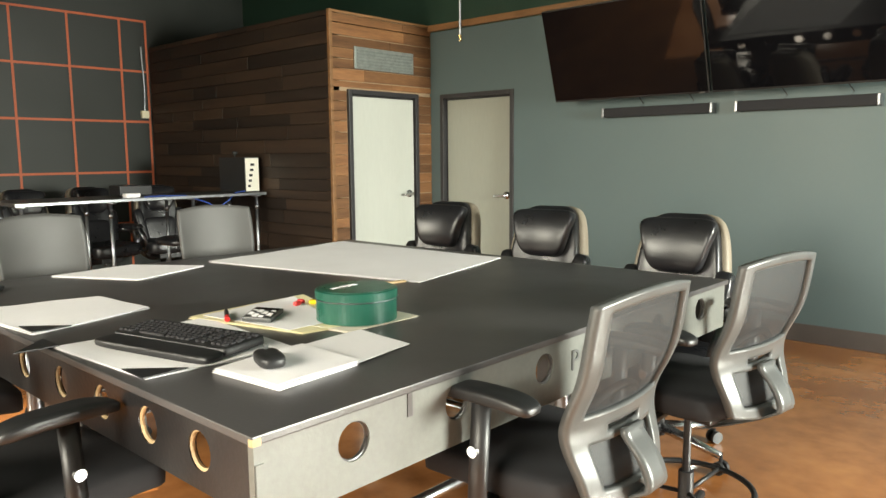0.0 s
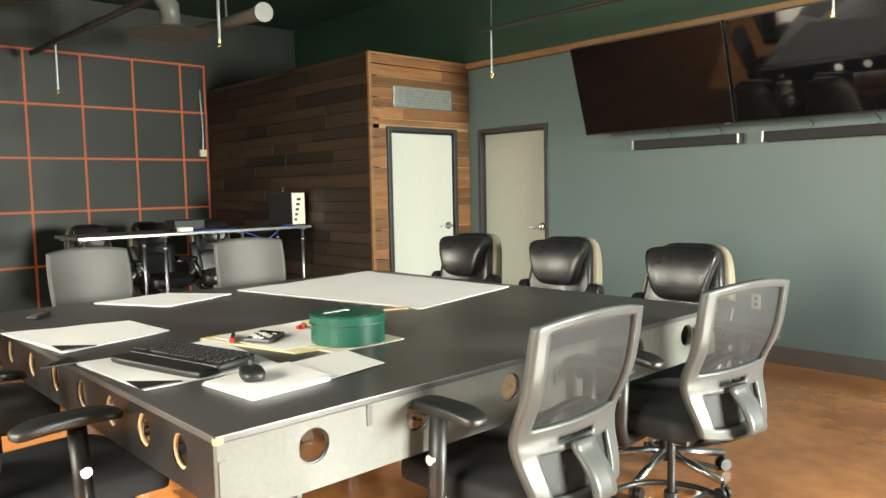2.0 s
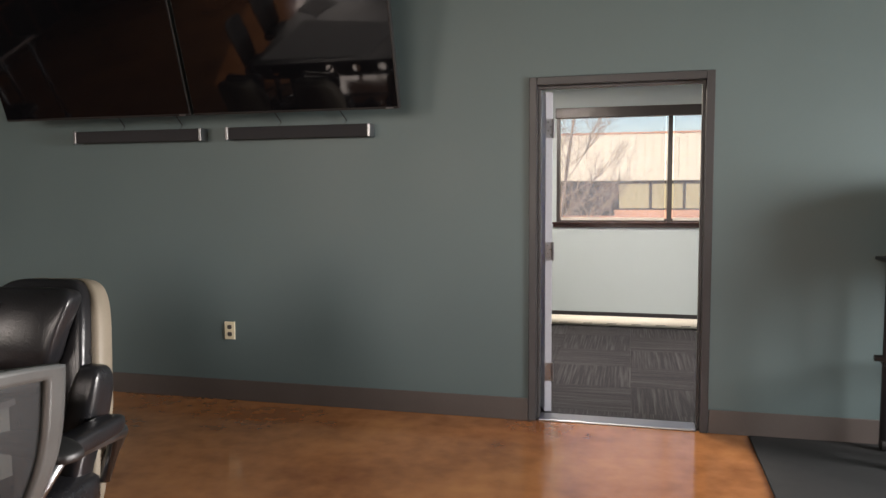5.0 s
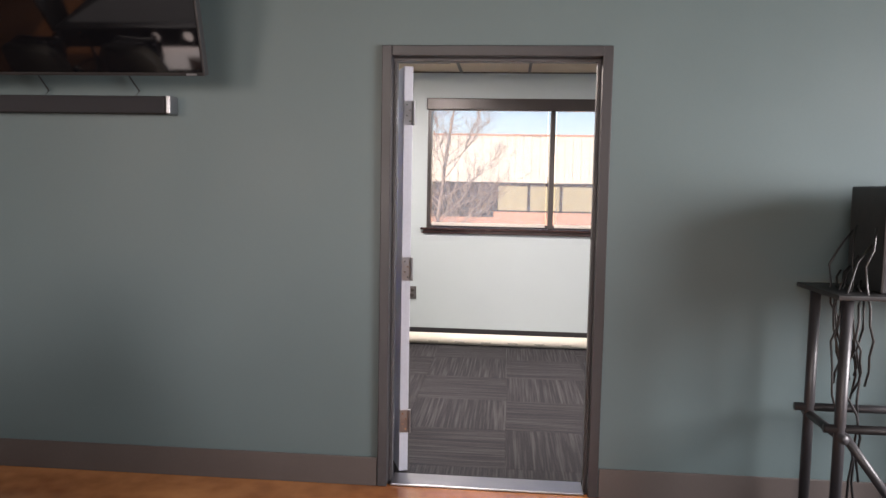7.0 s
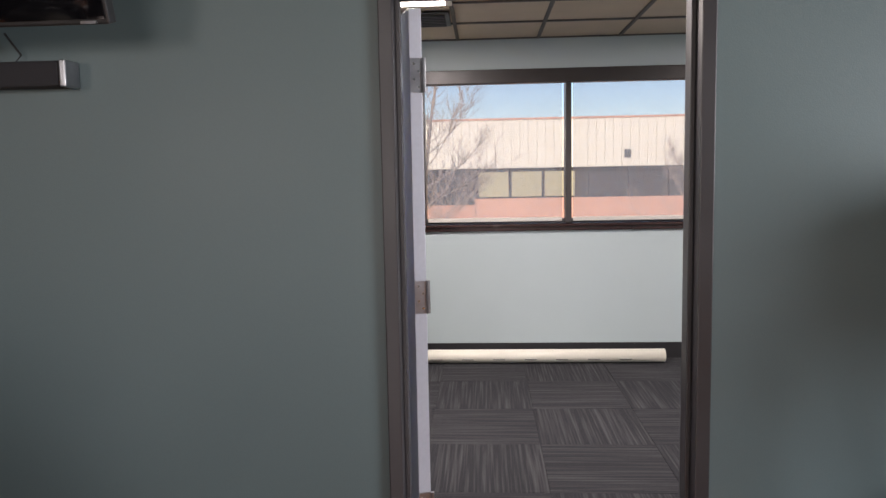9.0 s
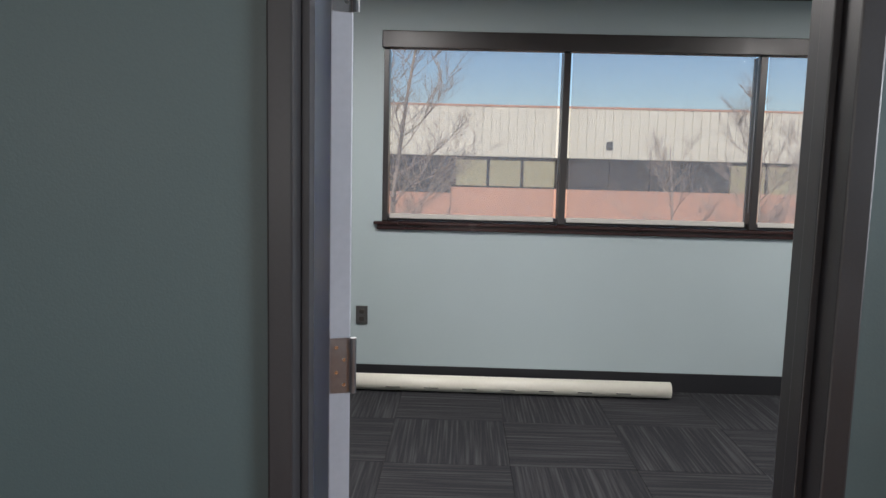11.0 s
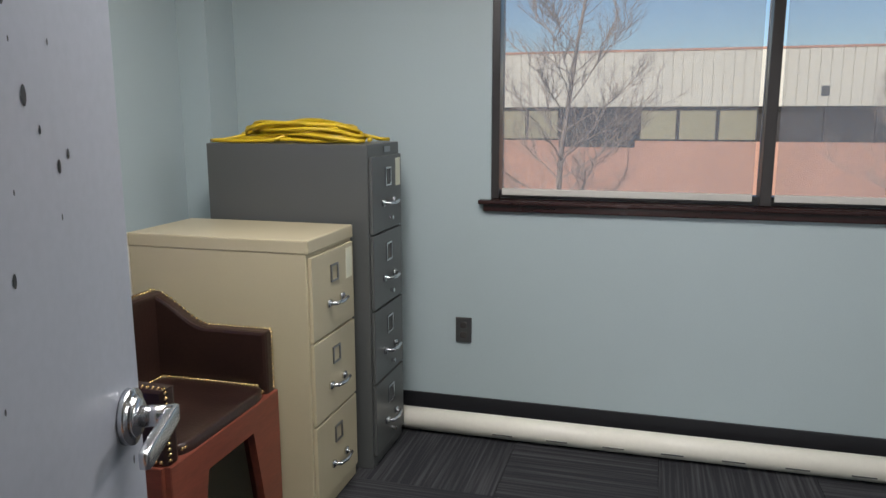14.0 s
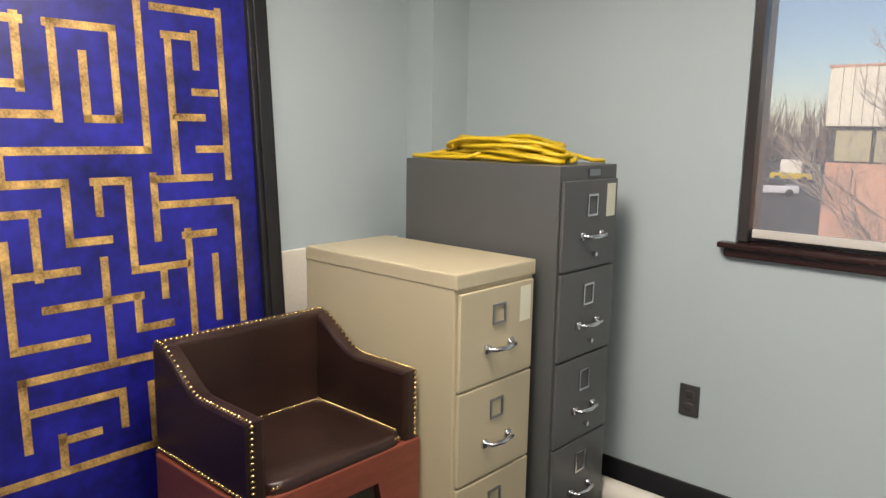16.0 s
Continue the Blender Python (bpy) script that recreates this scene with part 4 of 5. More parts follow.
def grey_chair(m):
    """A tall chair with a plain grey upholstered mesh back; it faces +y."""
    ch = thing("grey_back_chair", m, "tall office chair with a solid grey back", "chair", "grey chairs behind the table")
    def back(u, v, w):
        s = 2 * u - 1
        t = 2 * v - 1
        s, v = s * math.sqrt(1 - 0.16 * t * t), 0.5 + 0.5 * t * math.sqrt(1 - 0.16 * s * s)
        return (s * (0.20 + 0.035 * v), -0.24 - 0.07 * v + 0.05 * s * s + w, 0.66 + 0.50 * v)
    part("backrest", shell(back, lambda u, v: True, 24, 24, 0.02), M_GREYBACK, ch, "", True)
    part("back_post", tube(bmesh.new(), [(0, 0, 0.57), (0, -0.22, 0.58), (0, -0.29, 0.70), (0, -0.28, 0.88)], 0.02, 10), M_CHROME, ch, "", True)
    part("seat", cushion(bmesh.new(), (0.48, 0.48, 0.09), pose(0, 0, 0.63), 0.4), M_FABRIC, ch, "", True)
    star_base(ch, 0.30, 0.59, M_CHROME, 0.22)
    return ch


M_GREYBACK = mat("grey_woven_chair_back", (0.062, 0.060, 0.058), 0.5, vary=0.08, scale=10, grain=380, bump=0.25)
gc = grey_chair(pose(-3.72, 2.10, 0, 0, 0, -84))
copy_thing(gc, pose(-3.62, 2.95, 0, 0, 0, -97))

lc = leather_chair(pose(-3.2, 4.02, 0, 0, 0, 188), "black leather executive chair, back toned taupe for reflected light", "executive chairs along the table")
copy_thing(lc, pose(-2.42, 4.05, 0, 0, 0, 190))
copy_thing(lc, pose(-1.58, 3.95, 0, 0, 0, 186))

# ---- the back desk ----
dk = thing("pipe_leg_desk", Matrix(), "long dark standing desk on steel pipe legs", "desk")
part("desk_top", block(-7.30, -6.60, 2.80, 5.19, 1.045, 1.075, 0.004), M_TABLE, dk)
part("edge_strip", block(-6.60, -6.592, 2.80, 5.19, 1.047, 1.073, 0.002), M_STEEL, dk, "bright metal edge")
for x in (-7.2, -6.67):
    for y in (2.87, 3.6, 4.4, 5.12):
        bm = rod(bmesh.new(), (x, y, 0.0), (x, y, 1.045), 0.017, 10)
        rod(bm, (x, y, 0), (x, y, 0.012), 0.05, 14)
        rod(bm, (x, y, 1.03), (x, y, 1.045), 0.05, 14)
        rod(bm, (x, y, 0.90), (x, y, 0.95), 0.023, 12)
        part("leg", bm, M_STEEL, dk, "steel pipe leg with a flange", True)
pc = thing("computer_tower", pose(-6.93, 5.09, 1.076, 0, 0, 4), "computer tower with its pale back of ports", "computer")
part("case", block(-0.22, 0.22, -0.09, 0.09, 0, 0.36, 0.005), M_PLASTIC, pc)
part("back_panel", block(0.22, 0.224, -0.082, 0.082, 0.01, 0.35), M_PVC, pc, "pale metal rear panel")
for k in range(5):
    part("port", block(0.224, 0.23, -0.06 + 0.01 * k, -0.03 + 0.014 * k, 0.05 + 0.055 * k, 0.075 + 0.055 * k), M_PLASTIC, pc)
wc = thing("webcam", pose(-6.95, 5.06, 1.437), "small black camera on the computer", "camera")
part("stem", rod(bmesh.new(), (0, 0, 0), (0, 0, 0.03), 0.008, 8), M_PLASTIC, wc)
part("head", cushion(bmesh.new(), (0.05, 0.06, 0.04), pose(0, 0, 0.045), 0.7, 14, 8), M_PLASTIC, wc)
cb = thing("blue_cable", Matrix(), "thin blue network cable across the desk", "cable")
part("cord", tube(bmesh.new(), [(-6.63, 3.9 + 0.08 * k, 1.08 + 0.004 * math.sin(k)) for k in range(6)] + [(-6.58, 4.5, 1.0), (-6.58, 4.62, 0.94), (-6.58, 4.75, 1.02), (-6.63, 4.85, 1.082), (-6.66, 4.98, 1.09)], 0.006, 6), mat("blue_cable_skin", (0.03, 0.08, 0.35), 0.4), cb)
nb = thing("card_box", Matrix(), "small white card box on the desk", "box")
part("box", block(-6.75, -6.67, 3.75, 3.88, 1.076, 1.115, 0.003), M_PAPER, nb)
mn = thing("desk_monitor", pose(-7.12, 4.0, 1.076, 0, 0, 0), "low dark device lying on the desk", "device")
part("body", block(-0.12, 0.12, -0.16, 0.16, 0, 0.10, 0.01), M_PLASTIC, mn)
for x, y, a in ((-7.85, 3.35, -90), (-7.9, 4.05, -80), (-7.8, 4.68, -97)):
    copy_thing(lc, pose(x, y, 0, 0, 0, a))
st = thing("bar_stool", pose(-6.2, 4.05, 0), "black stool with a round seat before the desk", "stool")
part("seat", cushion(bmesh.new(), (0.46, 0.46, 0.08), pose(0, 0, 0.70), 0.6), M_LEATHER, st, "", True)
star_base(st, 0.27, 0.67, M_STEEL, 0.2)
# phone box and its conduit on the grid wall
pb = thing("wall_junction_box", Matrix(), "cream junction box with thin conduit on the wall", "junction box")
part("box", block(XG + 0.008, XG + 0.05, 5.10, 5.19, 1.93, 2.02, 0.004), M_CREAMPLATE, pb)
part("conduit", tube(bmesh.new(), [(XG + 0.02, 5.15, 2.02), (XG + 0.02, 5.16, 2.3), (XG + 0.02, 5.14, 2.8)], 0.008, 8), M_STEEL, pb)

# ---- the cable stand on its mat ----
mt = thing("floor_mat", Matrix(), "black rubber floor mat by the wall", "mat")
part("mat", slab(bmesh.new(), ((0.96, 6.60), (0.93, 4.6), (3.2, 4.6), (3.2, 6.60)), 0.001, 0.012, 0.004), M_MAT, mt)
rk = thing("cable_stand", pose(1.62, 6.2, 0.012), "black metal equipment stand hung with loose cables", "stand")
for x, y in ((0, 0), (0.62, 0), (0, 0.30), (0.62, 0.30)):
    part("post", rod(bmesh.new(), (x, y, 0.06), (x, y, 1.02), 0.022, 14), M_CASING, rk, "", True)
    part("castor", rod(bmesh.new(), (x - 0.014, y, 0.032), (x + 0.014, y, 0.032), 0.032, 16), M_PLASTIC, rk)
part("shelf", block(-0.06, 0.72, -0.06, 0.36, 1.02, 1.04, 0.006), M_PLASTIC, rk)
for y in (0, 0.30):
    part("cross_pipe", rod(bmesh.new(), (-0.06, y, 0.50), (0.68, y, 0.50), 0.018, 12), M_CASING, rk, "", True)
part("cross_pipe", rod(bmesh.new(), (0, -0.05, 0.47), (0, 0.34, 0.47), 0.018, 12), M_CASING, rk, "", True)
part("brace_pipe", rod(bmesh.new(), (0, 0, 0.50), (0.30, 0.0, 0.10), 0.018, 12), M_CASING, rk, "", True)
part("device", block(0.12, 0.60, 0.0, 0.30, 1.041, 1.46, 0.008), M_PLASTIC, rk)
rnd = random.Random(5)
for k in range(12):
    x, z = rnd.uniform(-0.02, 0.05), rnd.uniform(1.0, 1.40)
    pts = [(x + 0.08, 0.03 + 0.02 * k, z)]
    sway, low = rnd.uniform(-0.13, -0.02), rnd.uniform(0.15, 0.7)
    for q in range(1, 11):
        f = q / 10
        pts.append((x + 0.08 + sway * math.sin(math.pi * min(1, f * 1.3)) + rnd.uniform(-1, 1) * 0.012, 0.03 + 0.02 * k - 0.05 * math.sin(math.pi * f), z + 0.04 * math.sin(math.pi * f * 2) * (f < 0.5) - (z - low) * f))
    part("cable", tube(bmesh.new(), pts, 0.005, 6), M_PLASTIC, rk, smooth=True)

# ---- office: window ----
wd = thing("window_2", Matrix(), "wide band window in dark bronze frames", "window", kind="structure")
M1, M2, M3 = 0.68, 1.89, 3.10
part("head_cassette", block(W0 - 0.01, W1, YO - 0.03, YO + 0.06, 2.14, 2.245, 0.006), M_BRONZE, wd, "dark shade cassette over the window")
for x in (W0 + 0.012, M1, M2, M3, W1 - 0.012):
    part("mullion", block(x - 0.022, x + 0.022, YO + 0.012, YO + 0.13, 1.066, 2.14, 0.003), M_BRONZE, wd)
part("bottom_rail", block(W0, W1, YO + 0.05, YO + 0.13, 1.066, 1.10, 0.003), M_BRONZE, wd)
bm = block(W0 - 0.05, W1 + 0.05, YO - 0.045, YO + 0.05, 1.044, 1.064, 0.007, 3)
put(bm, W0 - 0.03, W1 + 0.03, YO - 0.025, YO - 0.001, 1.012, 1.046, 0.005)
part("window_sill", bm, M_SILL, wd, "glossy dark cherry sill")
for a, b in ((W0 + 0.034, M1 - 0.022), (M1 + 0.022, M2 - 0.022), (M2 + 0.022, M3 - 0.022), (M3 + 0.022, W1 - 0.034)):
    g = part("pane", block(a, b, YO + 0.09, YO + 0.096, 1.10, 2.14), M_GLASS, wd)
    g.visible_shadow = False
    sh = thing("roller_shade", Matrix(), "lowered white see-through solar roller shade", "window shade", "roller shades")
    c = part("cloth", block(a + 0.012, b - 0.028, YO + 0.024, YO + 0.0255, 1.085, 2.15), M_SHADE, sh)
    part("hem_bar", block(a + 0.012, b - 0.028, YO + 0.020, YO + 0.030, 1.082, 1.112, 0.004), M_SHADE_HEM, sh, "pale hem bar")
    part("bead_chain", rod(bmesh.new(), (b - 0.012, YO + 0.018, 1.17), (b - 0.012, YO + 0.018, 2.14), 0.003, 6), M_STEEL, sh)

# ---- office: ceiling, lights, trim ----
bm = block(XOW, XOE, YW + T, YO, OC + 0.012, OC + 0.05)
XS, YSN = [-0.16 + 0.61 * k for k in range(-3, 9)], [YO - 0.61 * k for k in range(6)]
for x in XS:
    put(bm, x - 0.012, x + 0.012, YW + T + 0.024, YO - 0.001, OC, OC + 0.0118)
for y in YSN:
    put(bm, XOW + 0.002, XOE - 0.002, y - 0.012, y + 0.011, OC + 0.001, OC + 0.0116)
me = part("ceiling_office", bm, M_CEILTILE)
me.data.materials.append(M_TBAR)
for p in me.data.polygons[6:]:
    p.material_index = 1
tagged(me, "suspended ceiling of warm-white tiles in a grid", "ceiling", kind="structure")
for x in (-0.77, 2.28):
    cl = thing("ceiling_light", Matrix(), "flat rectangular fluorescent ceiling light", "ceiling light", "ceiling lights")
    part("frame", block(x - 0.01, x + 0.62, 7.58, 8.80, OC - 0.012, OC - 0.0005, 0.003), M_PVC, cl)
    part("diffuser", block(x + 0.03, x + 0.58, 7.62, 8.76, OC - 0.016, OC - 0.0125), M_GLOW, cl, "glowing white diffuser")
    window_light("troffer_lamp", pose(x + 0.305, 8.19, OC - 0.02), 0.54, 1.12, 62, (1.0, 0.97, 0.94))
cv = thing("ceiling_vent", Matrix(), "square louvred ceiling air vent", "vent")
part("frame", block(-0.75, -0.18, 9.0, 9.40, OC - 0.012, OC - 0.0005, 0.003), M_GREYPLASTIC, cv)
for k in range(7):
    part("slat", block(-0.72, -0.21, 9.035 + 0.05 * k, 9.065 + 0.05 * k, OC - 0.022, OC - 0.0125, 0.002, 1), M_CASING, cv)
for nm, a in (("baseboard_3", (XOW, XOE, YO - 0.012, YO - 0.001)), ("baseboard_4", (XOW + 0.001, XOW + 0.012, YW + T + 0.03, YO - 0.012)), ("baseboard_5", (XOE - 0.012, XOE - 0.001, YW + T + 0.03, YO - 0.012))):
    tagged(part(nm, block(*a, 0.0, 0.125, 0.003), M_BLACKBASE), "black rubber baseboard", "baseboard", kind="structure")
tagged(part("wall_pilaster", block(-1.86, -1.711, 9.79, YO, 0.0, OC), M_OFFICE), "shallow painted corner column", "column", kind="structure")
tagged(part("wall_furring", block(XOW, -1.86, YW + T + 0.03, YO, 0.0, OC), M_OFFICE), "painted furred side wall", "wall", kind="structure")
outlet(pose(-0.581, YO - 0.001, 0.45), M_STEELPLATE, M_OUTLETDARK, "steel double outlet below the window")
outlet(pose(2.56, YO - 0.001, 0.44), M_STEELPLATE, M_OUTLETDARK, "steel double outlet below the window")

pp = thing("plastic_pipe", Matrix(), "long white plastic pipe lying along the wall", "pipe")
bm = bmesh.new()
n = 40
rings = []
for x, r in ((-1.55, 0.051), (1.385, 0.051), (1.385, 0.046), (-1.55, 0.046)):
    rings.append([bm.verts.new((x, 9.865 + r * math.cos(2 * math.pi * k / n), 0.056 + r * math.sin(2 * math.pi * k / n))) for k in range(n)])
for j in range(4):
    for k in range(n):
        bm.faces.new((rings[j][k], rings[j][(k + 1) % n], rings[(j + 1) % 4][(k + 1) % n], rings[(j + 1) % 4][k]))
part("tube", bm, M_PVC, pp, smooth=True)
for k in range(7):
    x = -0.4 + 0.24 * k
    part("print_mark", block(x, x + 0.09, 9.865 - 0.0500, 9.865 - 0.0488, 0.036, 0.041, m=None), M_GREYPLASTIC, pp, "faint grey printed marks")

# ---- office: door ----
d1 = thing("door_1", pose(-0.18, 6.805, 0, 0, 0, 109.5), "open grey painted door with gold scratches and dark specks", "door", kind="structure")
part("leaf", block(0, 0.905, 0, 0.044, 0.012, 2.012, 0.003), M_DOORC, d1)
part("edge_band", block(0.9052, 0.9065, 0.004, 0.040, 0.015, 2.017), M_STEEL, d1)
lever(d1, pose(0.845, -0.001, 1.03))
lever(d1, Matrix.Translation((0.845, 0.045, 1.03)) @ Matrix.Diagonal((1, -1, 1, 1)))
part("latch_plate", block(0.9066, 0.9078, 0.01, 0.034, 0.97, 1.09), M_CHROME, d1)
for z in (0.21, 0.974, 1.732):
    bm = block(-0.004, -0.0015, 0.004, 0.042, z, z + 0.115)
    rod(bm, (-0.006, -0.004, z), (-0.006, -0.004, z + 0.115), 0.007, 10)
    hg = part("hinge", bm, M_STEEL, d1, "worn steel hinge")
    for k in range(4):
        part("screw", rod(bmesh.new(), (-0.004, 0.014 + 0.016 * (k % 2), z + 0.018 + 0.026 * k), (-0.006, 0.014 + 0.016 * (k % 2), z + 0.018 + 0.026 * k), 0.004, 10), M_CHROME, hg)
rnd = random.Random(3)
for x0, z0, x1, z1, s in ((0.30, 2.0, 0.74, 0.35, 0.05), (0.20, 1.75, 0.66, 0.25, 0.07), (0.45, 1.5, 0.60, 0.4, 0.03), (0.12, 1.4, 0.58, 0.15, 0.04)):
    pts = []
    for k in range(25):
        f = k / 24
        pts.append((x0 + (x1 - x0) * f ** 1.3 + s * 0.3 * math.sin(3 * f), -0.0005, z0 + (z1 - z0) * f))
    bm = bmesh.new()
    for a, b in zip(pts, pts[1:]):
        w = 0.0010 + 0.0016 * rnd.random()
        q = [bm.verts.new((p[0] + e * w, y, p[2])) for p in (a, b) for e in (-1, 1) for y in (0.0, -0.0012)]
        for f in ((1, 3, 7, 5), (0, 4, 6, 2), (0, 1, 5, 4), (2, 6, 7, 3)):
            bm.faces.new([q[i] for i in f])
    part("gold_scratch", bm, M_SCRATCH, d1, "thin ochre paint streak")
for k in range(70):
    x, z = rnd.gauss(0.62, 0.12), rnd.choice((rnd.gauss(1.5, 0.2), rnd.gauss(0.8, 0.12)))
    if 0.05 < x < 0.88 and abs(z - 1.03) > 0.06:
        r = rnd.uniform(0.0015, 0.006)
        bm = bmesh.new()
        bmesh.ops.create_circle(bm, cap_ends=True, segments=9, radius=r, matrix=pose(x, -0.0008, z, 90) @ Matrix.Diagonal((1, 2.0, 1, 1)))
        part("dark_speck", bm, M_FRAMEBLACK, d1)


# ---- office: filing cabinets ----
def cabinet(name, y0, y1, front, depth, height, drawers, material, label, lip):
    """A steel filing cabinet whose drawers face +x."""
    cb = thing(name, pose(front, (y0 + y1) / 2, 0), label, "filing cabinet", "filing cabinets")
    w = (y1 - y0) / 2
    part("body", block(-depth, -0.004, -w, w, 0.0, height, 0.004), material, cb)
    if lip:
        part("top_cap", block(-depth - 0.002, 0.006, -w - 0.002, w + 0.002, height - 0.048, height + 0.002, 0.006), material, cb)
    top, low = height - (0.056 if lip else 0.045), 0.05
    h = (top - low) / drawers
    for k in range(drawers):
        z0, z1 = low + h * k + 0.004, low + h * (k + 1) - 0.004
        dr = part("drawer", block(-0.0035, 0.010, -w + 0.012, w - 0.012, z0, z1, 0.004), material, cb)
        zc = z0 + h * 0.70
        bm = bmesh.new()
        for a, b, c, d in ((-0.042, 0.042, 0.034, 0.042), (-0.042, 0.042, -0.042, -0.034), (-0.042, -0.034, -0.034, 0.034), (0.034, 0.042, -0.034, 0.034)):
            put(bm, 0.010, 0.016, a * 0.75, b * 0.75, zc + c * (0.75 if lip else 0.9), zc + d * (0.75 if lip else 0.9))
        part("label_holder", bm, M_STEEL if lip else M_CHROME, dr, "bright metal label holder")
        zh = z0 + h * 0.36
        bm = tube(bmesh.new(), [(0.012, -0.058, zh), (0.040, -0.05, zh + 0.002), (0.046, 0.0, zh), (0.040, 0.05, zh + 0.002), (0.012, 0.058, zh)], 0.0075, 10)
        for q in (-0.058, 0.058):
            put(bm, 0.009, 0.022, q - 0.013, q + 0.013, zh - 0.012, zh + 0.014, 0.003, 1)
        part("pull_handle", bm, M_CHROME, dr, "chrome pull handle", True)
        if not lip:
            part("lock_knob", rod(bmesh.new(), (0.010, 0.02, z0 + 0.045), (0.026, 0.02, z0 + 0.045), 0.008, 14), M_CHROME, dr)
    part("paper_label", block(0.0105, 0.0112, w - 0.085, w - 0.028, top - 0.135, top - 0.02), M_PAPERCREAM, cb, "cream paper label")
    if not lip:
        part("maker_plate", block(0.0, 0.002, -0.01, 0.06, height - 0.036, height - 0.014), M_STEEL, cb)
    return cb


cabinet("filing_cabinet", 9.005, 9.392, -0.872, 0.70, 1.023, 3, M_TAN, "tan three-drawer steel filing cabinet with chrome pulls", True)
cabinet("filing_cabinet", 9.44, 9.805, -0.815, 0.70, 1.325, 4, M_GREYCAB, "dark grey four-drawer steel filing cabinet", False)

cd = thing("cable_coil", pose(-1.18, 9.62, 1.326), "coiled yellow extension cable on the grey cabinet", "cable")
rnd = random.Random(11)
for k in range(17):
    a0, rx, ry = rnd.uniform(0, 6.28), rnd.uniform(0.17, 0.31), rnd.uniform(0.07, 0.14)
    ox, oy, tw = rnd.uniform(-0.03, 0.03), rnd.uniform(-0.02, 0.02), rnd.uniform(-0.25, 0.25)
    base = 0.009 + 0.0055 * k * (1 - 0.3 * (rx - 0.17) / 0.14)
    pts = []
    for q in range(37):
        a = a0 + 2 * math.pi * q / 36 * 0.97
        x, y = rx * math.cos(a), ry * math.sin(a)
        pts.append((ox + x * math.cos(tw) - y * math.sin(tw), max(-0.16, min(0.16, oy + x * math.sin(tw) + y * math.cos(tw))), max(0.009, base * (1 - 0.75 * (x / 0.34) ** 2) + 0.006 * math.sin(3 * a + k))))
    part("cable_loop", tube(bmesh.new(), pts, 0.0075, 8), M_YELLOW, cd, smooth=True)
part("cable_loop", tube(bmesh.new(), [(-0.20, -0.10, 0.03), (-0.28, -0.13, 0.012), (-0.33, -0.15, 0.009), (-0.30, -0.168, 0.010), (-0.18, -0.165, 0.009), (-0.05, -0.15, 0.012), (0.02, -0.12, 0.04)], 0.0075, 8), M_YELLOW, cd, smooth=True)
part("cable_loop", tube(bmesh.new(), [(0.16, 0.02, 0.045), (0.25, 0.06, 0.03), (0.31, 0.10, 0.012), (0.335, 0.14, 0.009)], 0.0075, 8), M_YELLOW, cd, smooth=True)

# white board between the picture and the cabinets
wb = thing("white_panel", pose(-1.845, 9.35, 0.0, 0, 2), "plain white board leaning on the wall", "board")
part("board", block(0, 0.018, -0.42, 0.32, 0, 0.97, 0.003), M_PVC, wb)

# ---- office: the studded leather chair on its wooden base ----
CX0, CX1, CY0, CY1 = -1.46, -1.0, 8.385, 8.985
sc = thing("studded_armchair", Matrix.Diagonal((1, 1, 0.945, 1)), "brown leather chair with brass nailheads on a red wood base", "chair")


def arm_top(x):
    """Height of the arm's top edge from back to front."""
    f = (x - CX0) / (CX1 - CX0)
    if f < 0.5:
        g = f / 0.5
        return 0.875 - 0.115 * (3 * g * g - 2 * g ** 3)
    return 0.76


def arm(y0, y1):
    bm = bmesh.new()
    n = 24
    rows = []
    for y, inset in ((y0, 0.012), (y0 + 0.004, 0.003), (y0 + 0.014, 0), (y1 - 0.014, 0), (y1 - 0.004, 0.003), (y1, 0.012)):
        loop = [bm.verts.new((CX0 + (CX1 - CX0) * k / n - (inset if k == n else 0), y, arm_top(CX0 + (CX1 - CX0) * k / n) - inset)) for k in range(n + 1)]
        low = [bm.verts.new((CX0 + (CX1 - CX0) * k / n - (inset if k == n else 0), y, 0.53)) for k in range(n, -1, -1)]
        rows.append(loop + low)
    m = len(rows[0])
    for a, b in zip(rows, rows[1:]):
        for k in range(m):
            bm.faces.new((a[k], a[(k + 1) % m], b[(k + 1) % m], b[k]))
    bm.faces.new(rows[0][::-1]), bm.faces.new(rows[-1])
    bmesh.ops.recalc_face_normals(bm, faces=bm.faces)
    return bm


AT = 0.055
part("arm", arm(CY0, CY0 + AT), M_BROWNLEATHER, sc)
part("arm", arm(CY1 - AT, CY1), M_BROWNLEATHER, sc)
part("backrest", block(CX0 - 0.03, CX0 + 0.04, CY0 + 0.004, CY1 - 0.004, 0.53, 0.875, 0.016, 3), M_BROWNLEATHER, sc)
part("seat", cushion(bmesh.new(), (CX1 - CX0 - 0.035, CY1 - CY0 - 2 * AT - 0.002, 0.075), pose((CX0 + CX1) / 2 + 0.022, (CY0 + CY1) / 2, 0.530), 0.22, 40, 14), M_BROWNLEATHER, sc, "", True)
stud = bpy.data.meshes.new("nailhead")
bm = bmesh.new()
bmesh.ops.create_icosphere(bm, subdivisions=1, radius=0.0064)
bm.to_mesh(stud)
bm.free()
stud.materials.append(M_BRASS)
stud.polygons.foreach_set("use_smooth", [True] * len(stud.polygons))


